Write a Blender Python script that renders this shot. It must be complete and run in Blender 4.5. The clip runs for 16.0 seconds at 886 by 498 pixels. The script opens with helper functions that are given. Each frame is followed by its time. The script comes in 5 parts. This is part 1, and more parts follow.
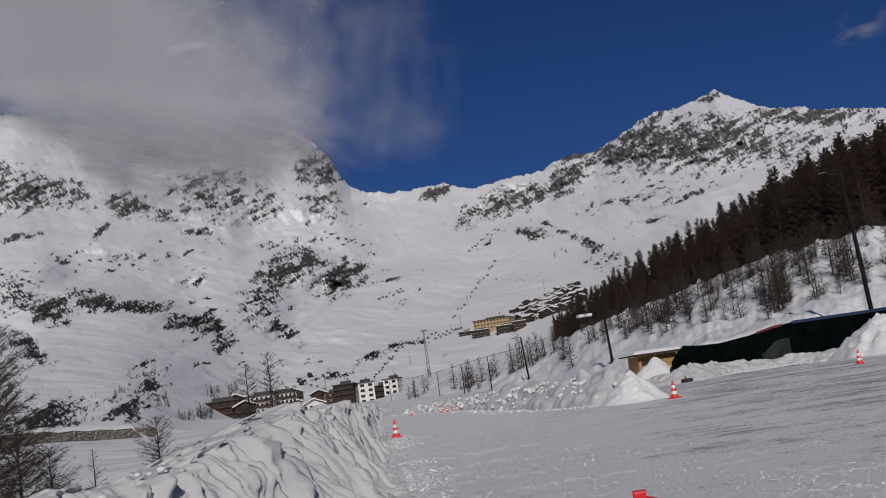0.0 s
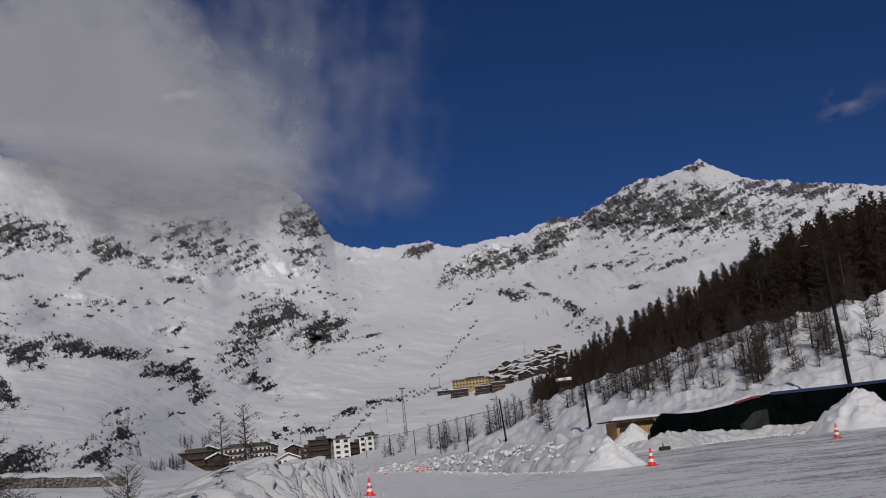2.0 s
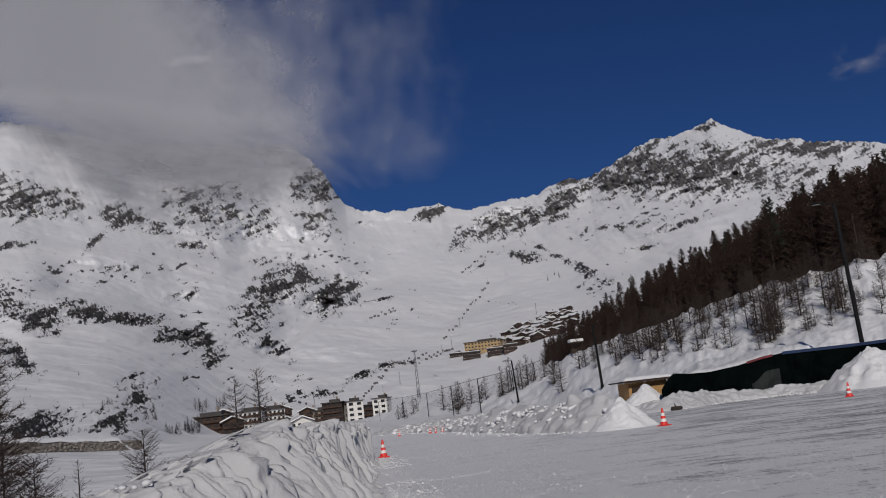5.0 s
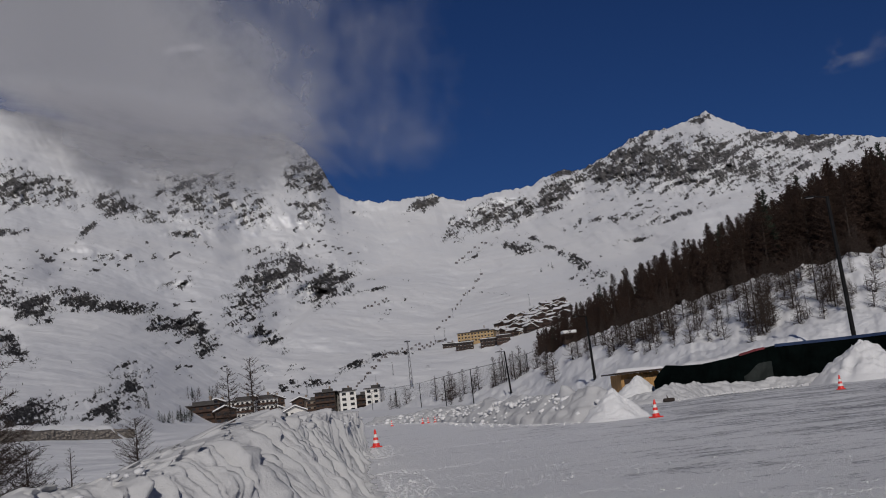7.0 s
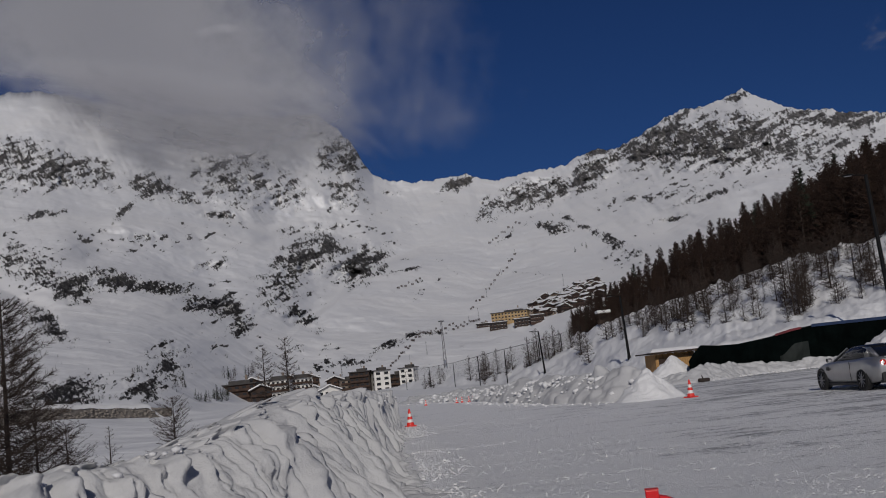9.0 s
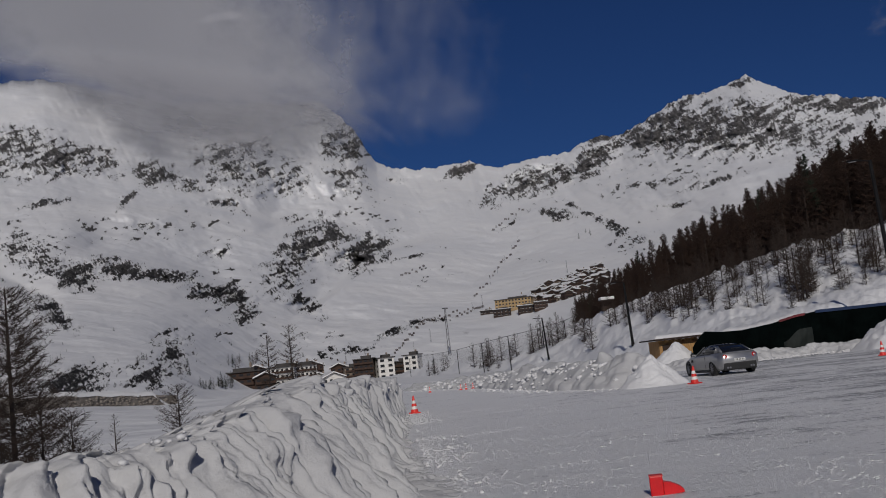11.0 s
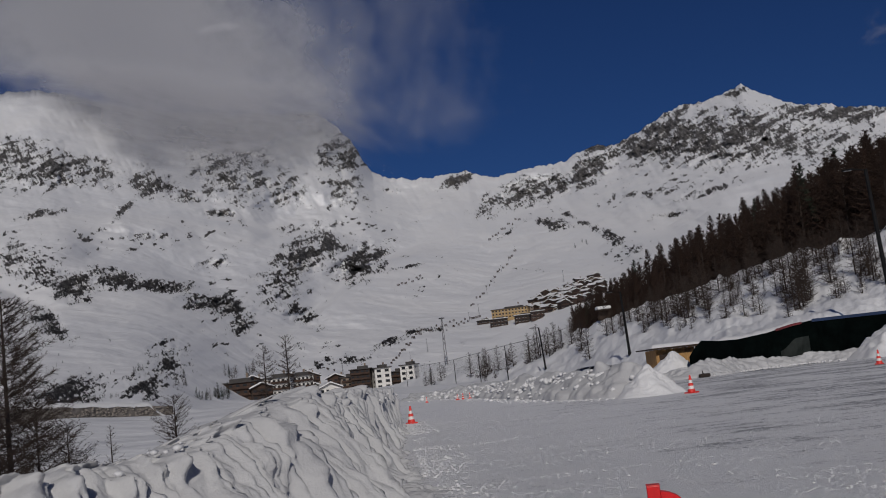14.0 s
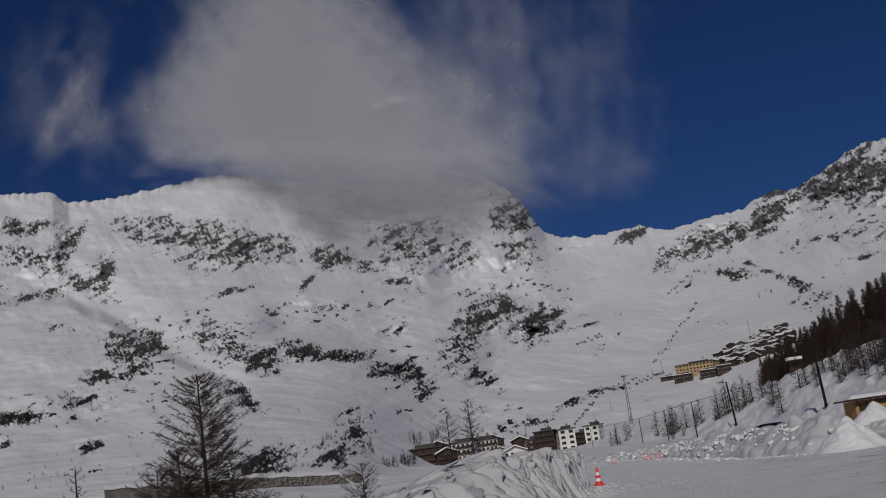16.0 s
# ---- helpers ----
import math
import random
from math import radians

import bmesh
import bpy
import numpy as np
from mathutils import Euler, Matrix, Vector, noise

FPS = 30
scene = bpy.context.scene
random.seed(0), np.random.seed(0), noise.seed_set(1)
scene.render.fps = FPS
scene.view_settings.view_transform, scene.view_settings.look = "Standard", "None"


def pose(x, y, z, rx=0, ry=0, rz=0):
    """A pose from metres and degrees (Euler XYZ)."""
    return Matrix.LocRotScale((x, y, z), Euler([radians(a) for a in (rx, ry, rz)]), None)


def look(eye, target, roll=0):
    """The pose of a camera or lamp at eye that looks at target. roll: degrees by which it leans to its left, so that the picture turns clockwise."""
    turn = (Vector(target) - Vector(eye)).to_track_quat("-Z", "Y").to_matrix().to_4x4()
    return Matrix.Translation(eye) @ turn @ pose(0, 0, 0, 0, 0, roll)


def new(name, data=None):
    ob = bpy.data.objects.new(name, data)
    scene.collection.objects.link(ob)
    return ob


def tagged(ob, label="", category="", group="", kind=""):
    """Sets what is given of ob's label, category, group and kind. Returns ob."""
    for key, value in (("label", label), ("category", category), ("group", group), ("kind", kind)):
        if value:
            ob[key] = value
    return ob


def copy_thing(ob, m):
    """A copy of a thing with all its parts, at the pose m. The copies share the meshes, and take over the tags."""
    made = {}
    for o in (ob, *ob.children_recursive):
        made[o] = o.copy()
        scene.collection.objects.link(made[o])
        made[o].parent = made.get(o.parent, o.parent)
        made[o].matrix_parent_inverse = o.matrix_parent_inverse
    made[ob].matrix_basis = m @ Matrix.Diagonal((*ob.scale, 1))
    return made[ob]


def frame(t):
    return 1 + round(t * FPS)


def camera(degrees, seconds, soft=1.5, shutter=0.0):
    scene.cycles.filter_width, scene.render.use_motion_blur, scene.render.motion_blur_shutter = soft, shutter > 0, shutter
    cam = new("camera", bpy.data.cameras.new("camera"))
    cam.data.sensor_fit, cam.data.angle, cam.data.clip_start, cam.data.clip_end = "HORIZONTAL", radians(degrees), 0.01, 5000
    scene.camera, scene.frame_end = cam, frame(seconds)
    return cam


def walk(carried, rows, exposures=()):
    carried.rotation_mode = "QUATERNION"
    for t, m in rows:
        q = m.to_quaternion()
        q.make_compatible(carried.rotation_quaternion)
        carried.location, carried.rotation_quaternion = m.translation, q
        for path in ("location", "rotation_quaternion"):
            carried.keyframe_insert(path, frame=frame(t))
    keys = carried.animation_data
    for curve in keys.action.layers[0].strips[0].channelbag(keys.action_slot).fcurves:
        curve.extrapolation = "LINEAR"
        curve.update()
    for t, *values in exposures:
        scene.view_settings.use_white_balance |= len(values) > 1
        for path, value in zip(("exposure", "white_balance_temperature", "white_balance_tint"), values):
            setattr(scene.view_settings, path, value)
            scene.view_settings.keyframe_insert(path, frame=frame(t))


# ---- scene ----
cam = camera(45.0, 16.0, 1.0)
EYE = 1.65
# seconds, turn to the left, tilt up, lean to the right
TURNS = [(0, -0.88, 7.46, 8.04), (0.5, -0.59, 7.83, 7.87), (0.8, -1.2, 9.1, 8.4), (1, -2.18, 12.48, 8.81), (1.5, -1.93, 12.32, 6.13),
         (2, -2.14, 10.42, 5.97), (2.5, -0.55, 10.28, 6.52), (3, 2.80, 10.22, 6.84), (3.5, 2.78, 9.91, 6.52), (4, -0.51, 9.88, 6.60),
         (4.5, -0.18, 8.86, 6.79), (5, -1.46, 8.50, 6.43), (7.5, -1.85, 7.81, 6.08), (8, -1.07, 7.53, 5.69), (8.5, -0.84, 6.81, 5.81),
         (9, -0.04, 7.07, 6.00), (11.3, 0.17, 6.37, 6.15), (11.5, 0.18, 6.61, 6.13), (12, 0.24, 6.87, 5.83), (12.5, 0.14, 6.96, 5.92)]
TURNS += [(13, 0.02, 6.75, 6.04), (13.5, 0.06, 6.74, 6.33), (14, 0.00, 6.91, 6.31), (14.5, 0.00, 7.00, 6.30), (15, 1.89, 8.28, 6.95),
          (15.5, 9.84, 10.39, 8.74), (16, 9.81, 11.40, 7.93)]
walk(cam, [(t, pose(0, 0, EYE, 90 + tilt, lean, turn)) for t, turn, tilt, lean in TURNS],
     [(0, -0.46), (1.0, -0.52), (5, -0.56), (9, -0.82), (14.5, -0.82), (16, -0.88)])

# ---- sky and sun ----
SUN_BEARING, SUN_RISE = 180.0, 29.0
world = bpy.data.worlds.new("world")
scene.world = world
world.use_nodes = True
sky = world.node_tree.nodes.new("ShaderNodeTexSky")
sky.sky_type, sky.sun_disc = "NISHITA", False
sky.sun_elevation, sky.sun_rotation = radians(SUN_RISE), radians(SUN_BEARING)
sky.altitude, sky.air_density, sky.dust_density, sky.ozone_density = 2500, 1.0, 0.0, 6.0
background = world.node_tree.nodes["Background"]
deepen = world.node_tree.nodes.new("ShaderNodeMix")
deepen.data_type, deepen.blend_type = "RGBA", "MULTIPLY"
deepen.inputs["Factor"].default_value, deepen.inputs["B"].default_value = 1.0, (0.4, 0.6, 0.96, 1)
world.node_tree.links.new(sky.outputs["Color"], deepen.inputs["A"])
world.node_tree.links.new(deepen.outputs["Result"], background.inputs["Color"])
background.inputs["Strength"].default_value = 0.041

sun = new("sun", bpy.data.lights.new("sun", "SUN"))
sun.data.energy, sun.data.angle, sun.data.color = 3.3, radians(0.53), (1.0, 0.945, 0.885)
b, e = radians(SUN_BEARING), radians(SUN_RISE)
sun.matrix_basis = look((0, 0, 60), (-60 * math.sin(b) * math.cos(e), -60 * math.cos(b) * math.cos(e), 60 - 60 * math.sin(e)))


# ---- helpers of this scene ----
def vnoise(x, y, seed=0):
    """Smooth value noise in -1..1 for arrays."""
    x, y = np.broadcast_arrays(np.asarray(x, float), np.asarray(y, float))
    xi, yi = np.floor(x).astype(np.int64), np.floor(y).astype(np.int64)
    fx, fy = x - xi, y - yi
    fx, fy = fx * fx * fx * (fx * (fx * 6 - 15) + 10), fy * fy * fy * (fy * (fy * 6 - 15) + 10)

    def hashed(i, j):
        h = (i * 374761393 + j * 668265263 + seed * 2147483647) & 0xFFFFFFFF
        h = ((h ^ (h >> 13)) * 1274126177) & 0xFFFFFFFF
        return ((h ^ (h >> 16)) & 0xFFFF) / 32767.5 - 1.0

    low = hashed(xi, yi) * (1 - fx) + hashed(xi + 1, yi) * fx
    high = hashed(xi, yi + 1) * (1 - fx) + hashed(xi + 1, yi + 1) * fx
    return low * (1 - fy) + high * fy


def fbm(x, y, octaves=4, seed=0, gain=0.5):
    total, size, norm = 0.0, 1.0, 0.0
    for k in range(octaves):
        total = total + size * vnoise(x * 2.03 ** k + 17.3 * k, y * 2.03 ** k - 9.1 * k, seed + k)
        norm, size = norm + size, size * gain
    return total / norm


def ridged(x, y, octaves=4, seed=0):
    total, size, norm = 0.0, 1.0, 0.0
    for k in range(octaves):
        total = total + size * (1 - 2 * np.abs(vnoise(x * 2.1 ** k + 5.7 * k, y * 2.1 ** k + 3.3 * k, seed + k)))
        norm, size = norm + size, size * 0.55
    return total / norm


def smooth(lo, hi, v):
    t = np.clip((np.asarray(v, float) - lo) / (hi - lo), 0, 1)
    return t * t * (3 - 2 * t)


def along(pairs, v):
    return np.interp(v, [p[0] for p in pairs], [p[1] for p in pairs])


def eased(pairs, v, reach):
    """along(), rounded off over that reach."""
    return sum(along(pairs, np.asarray(v, float) + reach * k / 4) for k in range(-4, 5)) / 9


def place(bearing, dist):
    return dist * math.sin(radians(bearing)), dist * math.cos(radians(bearing))


def mesh_from(name, verts, faces, material, shade=True):
    me = bpy.data.meshes.new(name)
    me.from_pydata([tuple(v) for v in verts], [], faces)
    if shade:
        me.polygons.foreach_set("use_smooth", [True] * len(me.polygons))
    me.materials.append(material)
    me.update()
    return me


def grid_mesh(name, co, wrap, material):
    """A smooth sheet from an array rows x columns x 3."""
    rows, cols = co.shape[:2]
    ids = np.arange(rows * cols).reshape(rows, cols)
    right = np.roll(ids, -1, axis=1) if wrap else ids[:, 1:]
    left = ids if wrap else ids[:, :-1]
    quads = np.stack([left[:-1], right[:-1], right[1:], left[1:]], -1).reshape(-1, 4)
    me = bpy.data.meshes.new(name)
    me.vertices.add(rows * cols)
    me.vertices.foreach_set("co", co.reshape(-1).astype(np.float32))
    me.loops.add(quads.size)
    me.loops.foreach_set("vertex_index", quads.reshape(-1).astype(np.int32))
    me.polygons.add(len(quads))
    me.polygons.foreach_set("loop_start", np.arange(0, quads.size, 4, dtype=np.int32))
    me.polygons.foreach_set("use_smooth", np.ones(len(quads), dtype=bool))
    me.materials.append(material)
    me.update(calc_edges=True)
    me.validate()
    return me


def layer(me, name, values):
    a = me.attributes.new(name, "FLOAT", "POINT")
    a.data.foreach_set("value", np.asarray(values, np.float32).reshape(-1))


def part(name, bm, material, parent, label=""):
    if isinstance(bm, bmesh.types.BMesh):
        me = bpy.data.meshes.new(name)
        bm.to_mesh(me)
        bm.free()
        me.materials.append(material)
    else:
        me = bm
    ob = new(name, me)
    ob.parent = parent
    return tagged(ob, label)


def box(size, at=(0, 0, 0), bevel=0.0, turn=0.0, bm=None):
    bm = bm or bmesh.new()
    made = bmesh.ops.create_cube(bm, size=1.0, matrix=pose(*at, 0, 0, turn) @ Matrix.Diagonal((*size, 1)))
    if bevel:
        edges = list({e for v in made["verts"] for e in v.link_edges})
        bmesh.ops.bevel(bm, geom=edges, offset=bevel, segments=2, affect="EDGES", profile=0.5)
    return bm


def tube(r1, r2, a, b, n=10, bm=None):
    """A tapered round bar from a to b."""
    bm = bm or bmesh.new()
    a, b = Vector(a), Vector(b)
    m = Matrix.Translation((a + b) / 2) @ (b - a).to_track_quat("Z", "Y").to_matrix().to_4x4()
    bmesh.ops.create_cone(bm, cap_ends=True, segments=n, radius1=r1, radius2=r2, depth=(b - a).length, matrix=m)
    return bm


# ---- materials ----
def material(name):
    m = bpy.data.materials.new(name)
    m.use_nodes = True
    return m, m.node_tree.nodes, m.node_tree.links, m.node_tree.nodes["Principled BSDF"]


def noise_node(nodes, links, coords, scale, detail=4.0, rough=0.55, stretch=None):
    if stretch:
        mapping = nodes.new("ShaderNodeMapping")
        mapping.inputs["Scale"].default_value = stretch
        links.new(coords, mapping.inputs["Vector"])
        coords = mapping.outputs["Vector"]
    n = nodes.new("ShaderNodeTexNoise")
    n.inputs["Scale"].default_value, n.inputs["Detail"].default_value, n.inputs["Roughness"].default_value = scale, detail, rough
    links.new(coords, n.inputs["Vector"])
    return n.outputs["Fac"]


def strata_node(nodes, links, coords, scale, detail, rough, turn, stretch):
    """Noise drawn out along a line turned by that many degrees."""
    mapping = nodes.new("ShaderNodeMapping")
    mapping.vector_type = "TEXTURE"
    mapping.inputs["Rotation"].default_value = (0, 0, radians(turn))
    mapping.inputs["Scale"].default_value = (stretch, 1, 1)
    links.new(coords, mapping.inputs["Vector"])
    return noise_node(nodes, links, mapping.outputs["Vector"], scale, detail, rough)


def ramp(nodes, links, fac, stops):
    r = nodes.new("ShaderNodeValToRGB")
    for k, (at, colour) in enumerate(stops):
        el = r.color_ramp.elements[k] if k < 2 else r.color_ramp.elements.new(at)
        el.position = at
        el.color = (*colour, 1) if len(colour) == 3 else colour
    links.new(fac, r.inputs["Fac"])
    return r.outputs["Color"]


def bump(nodes, links, height, strength, distance, bsdf):
    n = nodes.new("ShaderNodeBump")
    n.inputs["Strength"].default_value, n.inputs["Distance"].default_value = strength, distance
    links.new(height, n.inputs["Height"])
    links.new(n.outputs["Normal"], bsdf.inputs["Normal"])


def plain(name, colour, rough=0.6, metal=0.0, vary=0.25, scale=3.0, grain=0.0, stretch=None):
    """A surface whose colour drifts at two scales."""
    m, nodes, links, bsdf = material(name)
    coords = nodes.new("ShaderNodeTexCoord").outputs["Object"]
    big = noise_node(nodes, links, coords, scale, 6.0, 0.65, stretch)
    lo = tuple(c * (1 - vary) for c in colour)
    hi = tuple(min(1, c * (1 + vary)) for c in colour)
    links.new(ramp(nodes, links, big, [(0.3, lo), (0.7, hi)]), bsdf.inputs["Base Color"])
    bsdf.inputs["Roughness"].default_value, bsdf.inputs["Metallic"].default_value = rough, metal
    if grain:
        bump(nodes, links, noise_node(nodes, links, coords, scale * 12, 4.0, 0.6, stretch), 0.5, grain, bsdf)
    return m


def snow_material(name, tone=0.84, rough=0.75, fine=9.0, depth=0.03, dirt=0.10):
    m, nodes, links, bsdf = material(name)
    coords = nodes.new("ShaderNodeNewGeometry").outputs["Position"]
    stain = noise_node(nodes, links, coords, 0.35, 7.0, 0.65)
    links.new(ramp(nodes, links, stain, [(0.28, (tone * (1 - dirt), tone * (1 - dirt), tone * (1 - 0.9 * dirt))), (0.62, (tone, tone, tone))]), bsdf.inputs["Base Color"])
    bsdf.inputs["Roughness"].default_value = rough
    bsdf.inputs["Specular IOR Level"].default_value = 0.3
    bump(nodes, links, noise_node(nodes, links, coords, fine, 6.0, 0.6), 0.6, depth, bsdf)
    return m


def terrain_material():
    """Snow, with bare rock where the layer 'rock' says so."""
    m, nodes, links, bsdf = material("snow_and_rock")
    coords = nodes.new("ShaderNodeNewGeometry").outputs["Position"]
    mask = nodes.new("ShaderNodeAttribute")
    mask.attribute_name = "rock"
    spread = nodes.new("ShaderNodeAttribute")
    spread.attribute_name = "polar"
    angles = spread.outputs["Vector"]
    grain = strata_node(nodes, links, angles, 2.6, 9.0, 0.66, 18, 1.9)
    fine = strata_node(nodes, links, angles, 9.0, 8.0, 0.76, -58, 1.7)
    total = nodes.new("ShaderNodeMath")
    total.operation = "MULTIPLY_ADD"
    links.new(fine, total.inputs[0])
    total.inputs[1].default_value = 1.0
    links.new(grain, total.inputs[2])
    uneven = nodes.new("ShaderNodeMapRange")
    links.new(total.outputs[0], uneven.inputs["Value"])
    uneven.inputs["From Min"].default_value, uneven.inputs["From Max"].default_value = 0.84, 1.16
    above = nodes.new("ShaderNodeMath")
    above.operation = "SUBTRACT"
    links.new(mask.outputs["Fac"], above.inputs[0])
    links.new(uneven.outputs["Result"], above.inputs[1])
    edge = ramp(nodes, links, above.outputs[0], [(0.0, (0, 0, 0)), (0.07, (1, 1, 1))])
    tone = strata_node(nodes, links, angles, 7.0, 9.0, 0.78, -50, 1.6)
    dark_rock = ramp(nodes, links, tone, [(0.4, (0.012, 0.012, 0.013)), (0.53, (0.055, 0.051, 0.048)), (0.65, (0.26, 0.25, 0.24))])
    # the same rock with distance haze put into its colour
    hazed_rock = ramp(nodes, links, tone, [(0.38, (0.05, 0.049, 0.05)), (0.52, (0.16, 0.152, 0.145)), (0.66, (0.42, 0.41, 0.4))])
    heights = nodes.new("ShaderNodeSeparateXYZ")
    links.new(angles, heights.inputs["Vector"])
    upper = nodes.new("ShaderNodeMapRange")
    links.new(heights.outputs["Y"], upper.inputs["Value"])
    upper.inputs["From Min"].default_value, upper.inputs["From Max"].default_value = 5.5, 9.0
    # blends towards the painted haze tone with elevation
    kinds = nodes.new("ShaderNodeMix")
    kinds.data_type = "RGBA"
    links.new(upper.outputs["Result"], kinds.inputs["Factor"])
    links.new(dark_rock, kinds.inputs["A"])
    links.new(hazed_rock, kinds.inputs["B"])
    rock = kinds.outputs["Result"]
    drift = noise_node(nodes, links, coords, 0.004, 8.0, 0.6)
    snow = ramp(nodes, links, drift, [(0.3, (0.8, 0.81, 0.83)), (0.65, (0.88, 0.88, 0.88))])
    mix = nodes.new("ShaderNodeMix")
    mix.data_type = "RGBA"
    links.new(edge, mix.inputs["Factor"])
    links.new(snow, mix.inputs["A"])
    links.new(rock, mix.inputs["B"])
    links.new(mix.outputs["Result"], bsdf.inputs["Base Color"])
    bsdf.inputs["Roughness"].default_value = 0.8
    bsdf.inputs["Specular IOR Level"].default_value = 0.2
    crags = nodes.new("ShaderNodeMath")
    crags.operation = "MULTIPLY"
    links.new(edge, crags.inputs[0])
    links.new(noise_node(nodes, links, angles, 6.0, 9.0, 0.75, (1.3, 0.8, 1)), crags.inputs[1])
    relief = nodes.new("ShaderNodeMath")
    relief.operation = "MULTIPLY_ADD"
    links.new(crags.outputs[0], relief.inputs[0])
    relief.inputs[1].default_value = 2.5
    links.new(noise_node(nodes, links, coords, 0.02, 8.0, 0.55), relief.inputs[2])
    bump(nodes, links, relief.outputs[0], 0.75, 8.0, bsdf)
    return m


def ice_material():
    """Scraped, driven ice with paler snow dust, ruts drawn out along the track."""
    m, nodes, links, bsdf = material("track_ice")
    coords = nodes.new("ShaderNodeNewGeometry").outputs["Position"]
    ruts = noise_node(nodes, links, coords, 1.0, 8.0, 0.7, (0.28, 0.34, 1))
    dust = noise_node(nodes, links, coords, 2.6, 9.0, 0.78, (0.8, 0.7, 1))
    flecks = noise_node(nodes, links, coords, 11.0, 6.0, 0.8, (1.0, 0.6, 1))
    turned = nodes.new("ShaderNodeMapping")
    turned.inputs["Rotation"].default_value = (0, 0, radians(-14))
    links.new(coords, turned.inputs["Vector"])
    tyres = noise_node(nodes, links, turned.outputs["Vector"], 1.0, 6.0, 0.75, (0.06, 1.6, 1))
    total = ruts
    for fac, weight in ((dust, 0.8), (flecks, 0.9), (tyres, 0.75)):
        add = nodes.new("ShaderNodeMath")
        add.operation = "MULTIPLY_ADD"
        links.new(fac, add.inputs[0])
        add.inputs[1].default_value = weight
        links.new(total, add.inputs[2])
        total = add.outputs[0]
    # the ice grows paler towards the ploughed bank
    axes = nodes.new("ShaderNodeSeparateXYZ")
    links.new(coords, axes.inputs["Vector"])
    bank_pale = nodes.new("ShaderNodeMapRange")
    bank_pale.interpolation_type = "SMOOTHSTEP"
    links.new(axes.outputs["X"], bank_pale.inputs["Value"])
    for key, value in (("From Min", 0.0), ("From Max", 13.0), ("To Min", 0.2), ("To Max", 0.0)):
        bank_pale.inputs[key].default_value = value
    paled_total = nodes.new("ShaderNodeMath")
    links.new(total, paled_total.inputs[0])
    links.new(bank_pale.outputs["Result"], paled_total.inputs[1])
    total = paled_total.outputs[0]
    half = nodes.new("ShaderNodeMath")
    half.operation = "MULTIPLY"
    half.inputs[1].default_value = 1 / 3.45
    links.new(total, half.inputs[0])
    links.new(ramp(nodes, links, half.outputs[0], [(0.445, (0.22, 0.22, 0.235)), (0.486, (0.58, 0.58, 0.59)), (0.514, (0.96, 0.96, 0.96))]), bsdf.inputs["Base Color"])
    bsdf.inputs["Roughness"].default_value = 0.6
    bsdf.inputs["Specular IOR Level"].default_value = 0.2
    bump(nodes, links, half.outputs[0], 1.0, 0.16, bsdf)
    return m


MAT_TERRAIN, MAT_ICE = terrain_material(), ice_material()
MAT_SNOW = snow_material("packed_snow", 0.8)
MAT_ROUGH = snow_material("ploughed_snow", 0.58, 0.8, 6.0, 0.06, 0.16)
MAT_BARK = plain("larch_bark", (0.035, 0.025, 0.02), 0.9, 0, 0.4, 6)
MAT_TWIG = plain("larch_twigs", (0.034, 0.017, 0.010), 0.9, 0, 0.4, 1.2)
MAT_TWIG_GREY = plain("bare_twigs", (0.043, 0.029, 0.022), 0.9, 0, 0.4, 2)
MAT_NEEDLE = plain("spruce_needles", (0.02, 0.03, 0.018), 0.9, 0, 0.4, 2)

# ---- the ground: valley floor, banks and mountains in one sheet ----
SKYLINE = [(-36, 15.2), (-31, 16.19), (-28.5, 16.18), (-27.7, 15.68), (-25.5, 15.73), (-22.2, 16.3), (-19.6, 16.6), (-17.5, 16.2), (-15, 15.5),
           (-11, 15.1), (-8, 14.9), (-5.3, 14.83), (-4.4, 14.05), (-3.6, 13.2), (-3.1, 12.1), (-2.6, 11.35), (-1.7, 10.9), (-0.16, 10.74), (1.4, 10.81),
           (2.5, 10.92), (2.9, 10.68), (4.1, 10.32), (5.7, 10.67), (7.5, 10.67)]
SKYLINE += [(8.5, 11.06), (9.8, 11.39), (10.6, 11.15), (11.9, 11.76), (13.4, 12.43), (14.2, 12.75), (15.6, 12.78), (16.85, 13.11), (17.5, 13.28),
            (18, 12.97), (19.3, 12.15), (20.3, 11.67), (21.7, 11.53), (22.4, 11.13), (23.5, 11.06), (24.2, 10.86), (30, 9.5), (60, 5)]
SKY_FAR = [(-180, 4), (-80, 6), (-50, 11)]
RANGE = [(-180, 3000), (-60, 3000), (-36, 3100), (-20, 3300), (-4, 3550), (2, 3650), (8, 3700), (17, 3850), (30, 3950), (180, 3000)]
FOOT_D = [(-180, 300), (-40, 240), (-20, 240), (-14, 262), (-11, 420), (-8, 600), (30, 600), (60, 400), (180, 300)]
FOOT_E = [(-180, 0.5), (-36, 0.6), (-24, 1.0), (-20, 0.9), (-14, 0.45), (-11, 0.0), (-3, -0.1), (3, 0.0), (8, 1.2), (28, 2.5), (60, 1), (180, 0.5)]
BANK_TOE = [(-4, 600), (-0.6, 345), (0.7, 285), (2, 240), (3.5, 205), (5, 180), (6.7, 160), (8.5, 135), (10, 115), (12, 92), (15, 78), (24, 78), (30, 80), (50, 90)]
BANK_TOP_D = [(-4, 620), (-0.6, 400), (2, 330), (3.5, 280), (5.5, 245), (6.7, 230), (8.5, 200), (12.2, 160), (15.7, 140), (18.6, 128), (21.35, 120), (23.3, 115), (50, 130)]
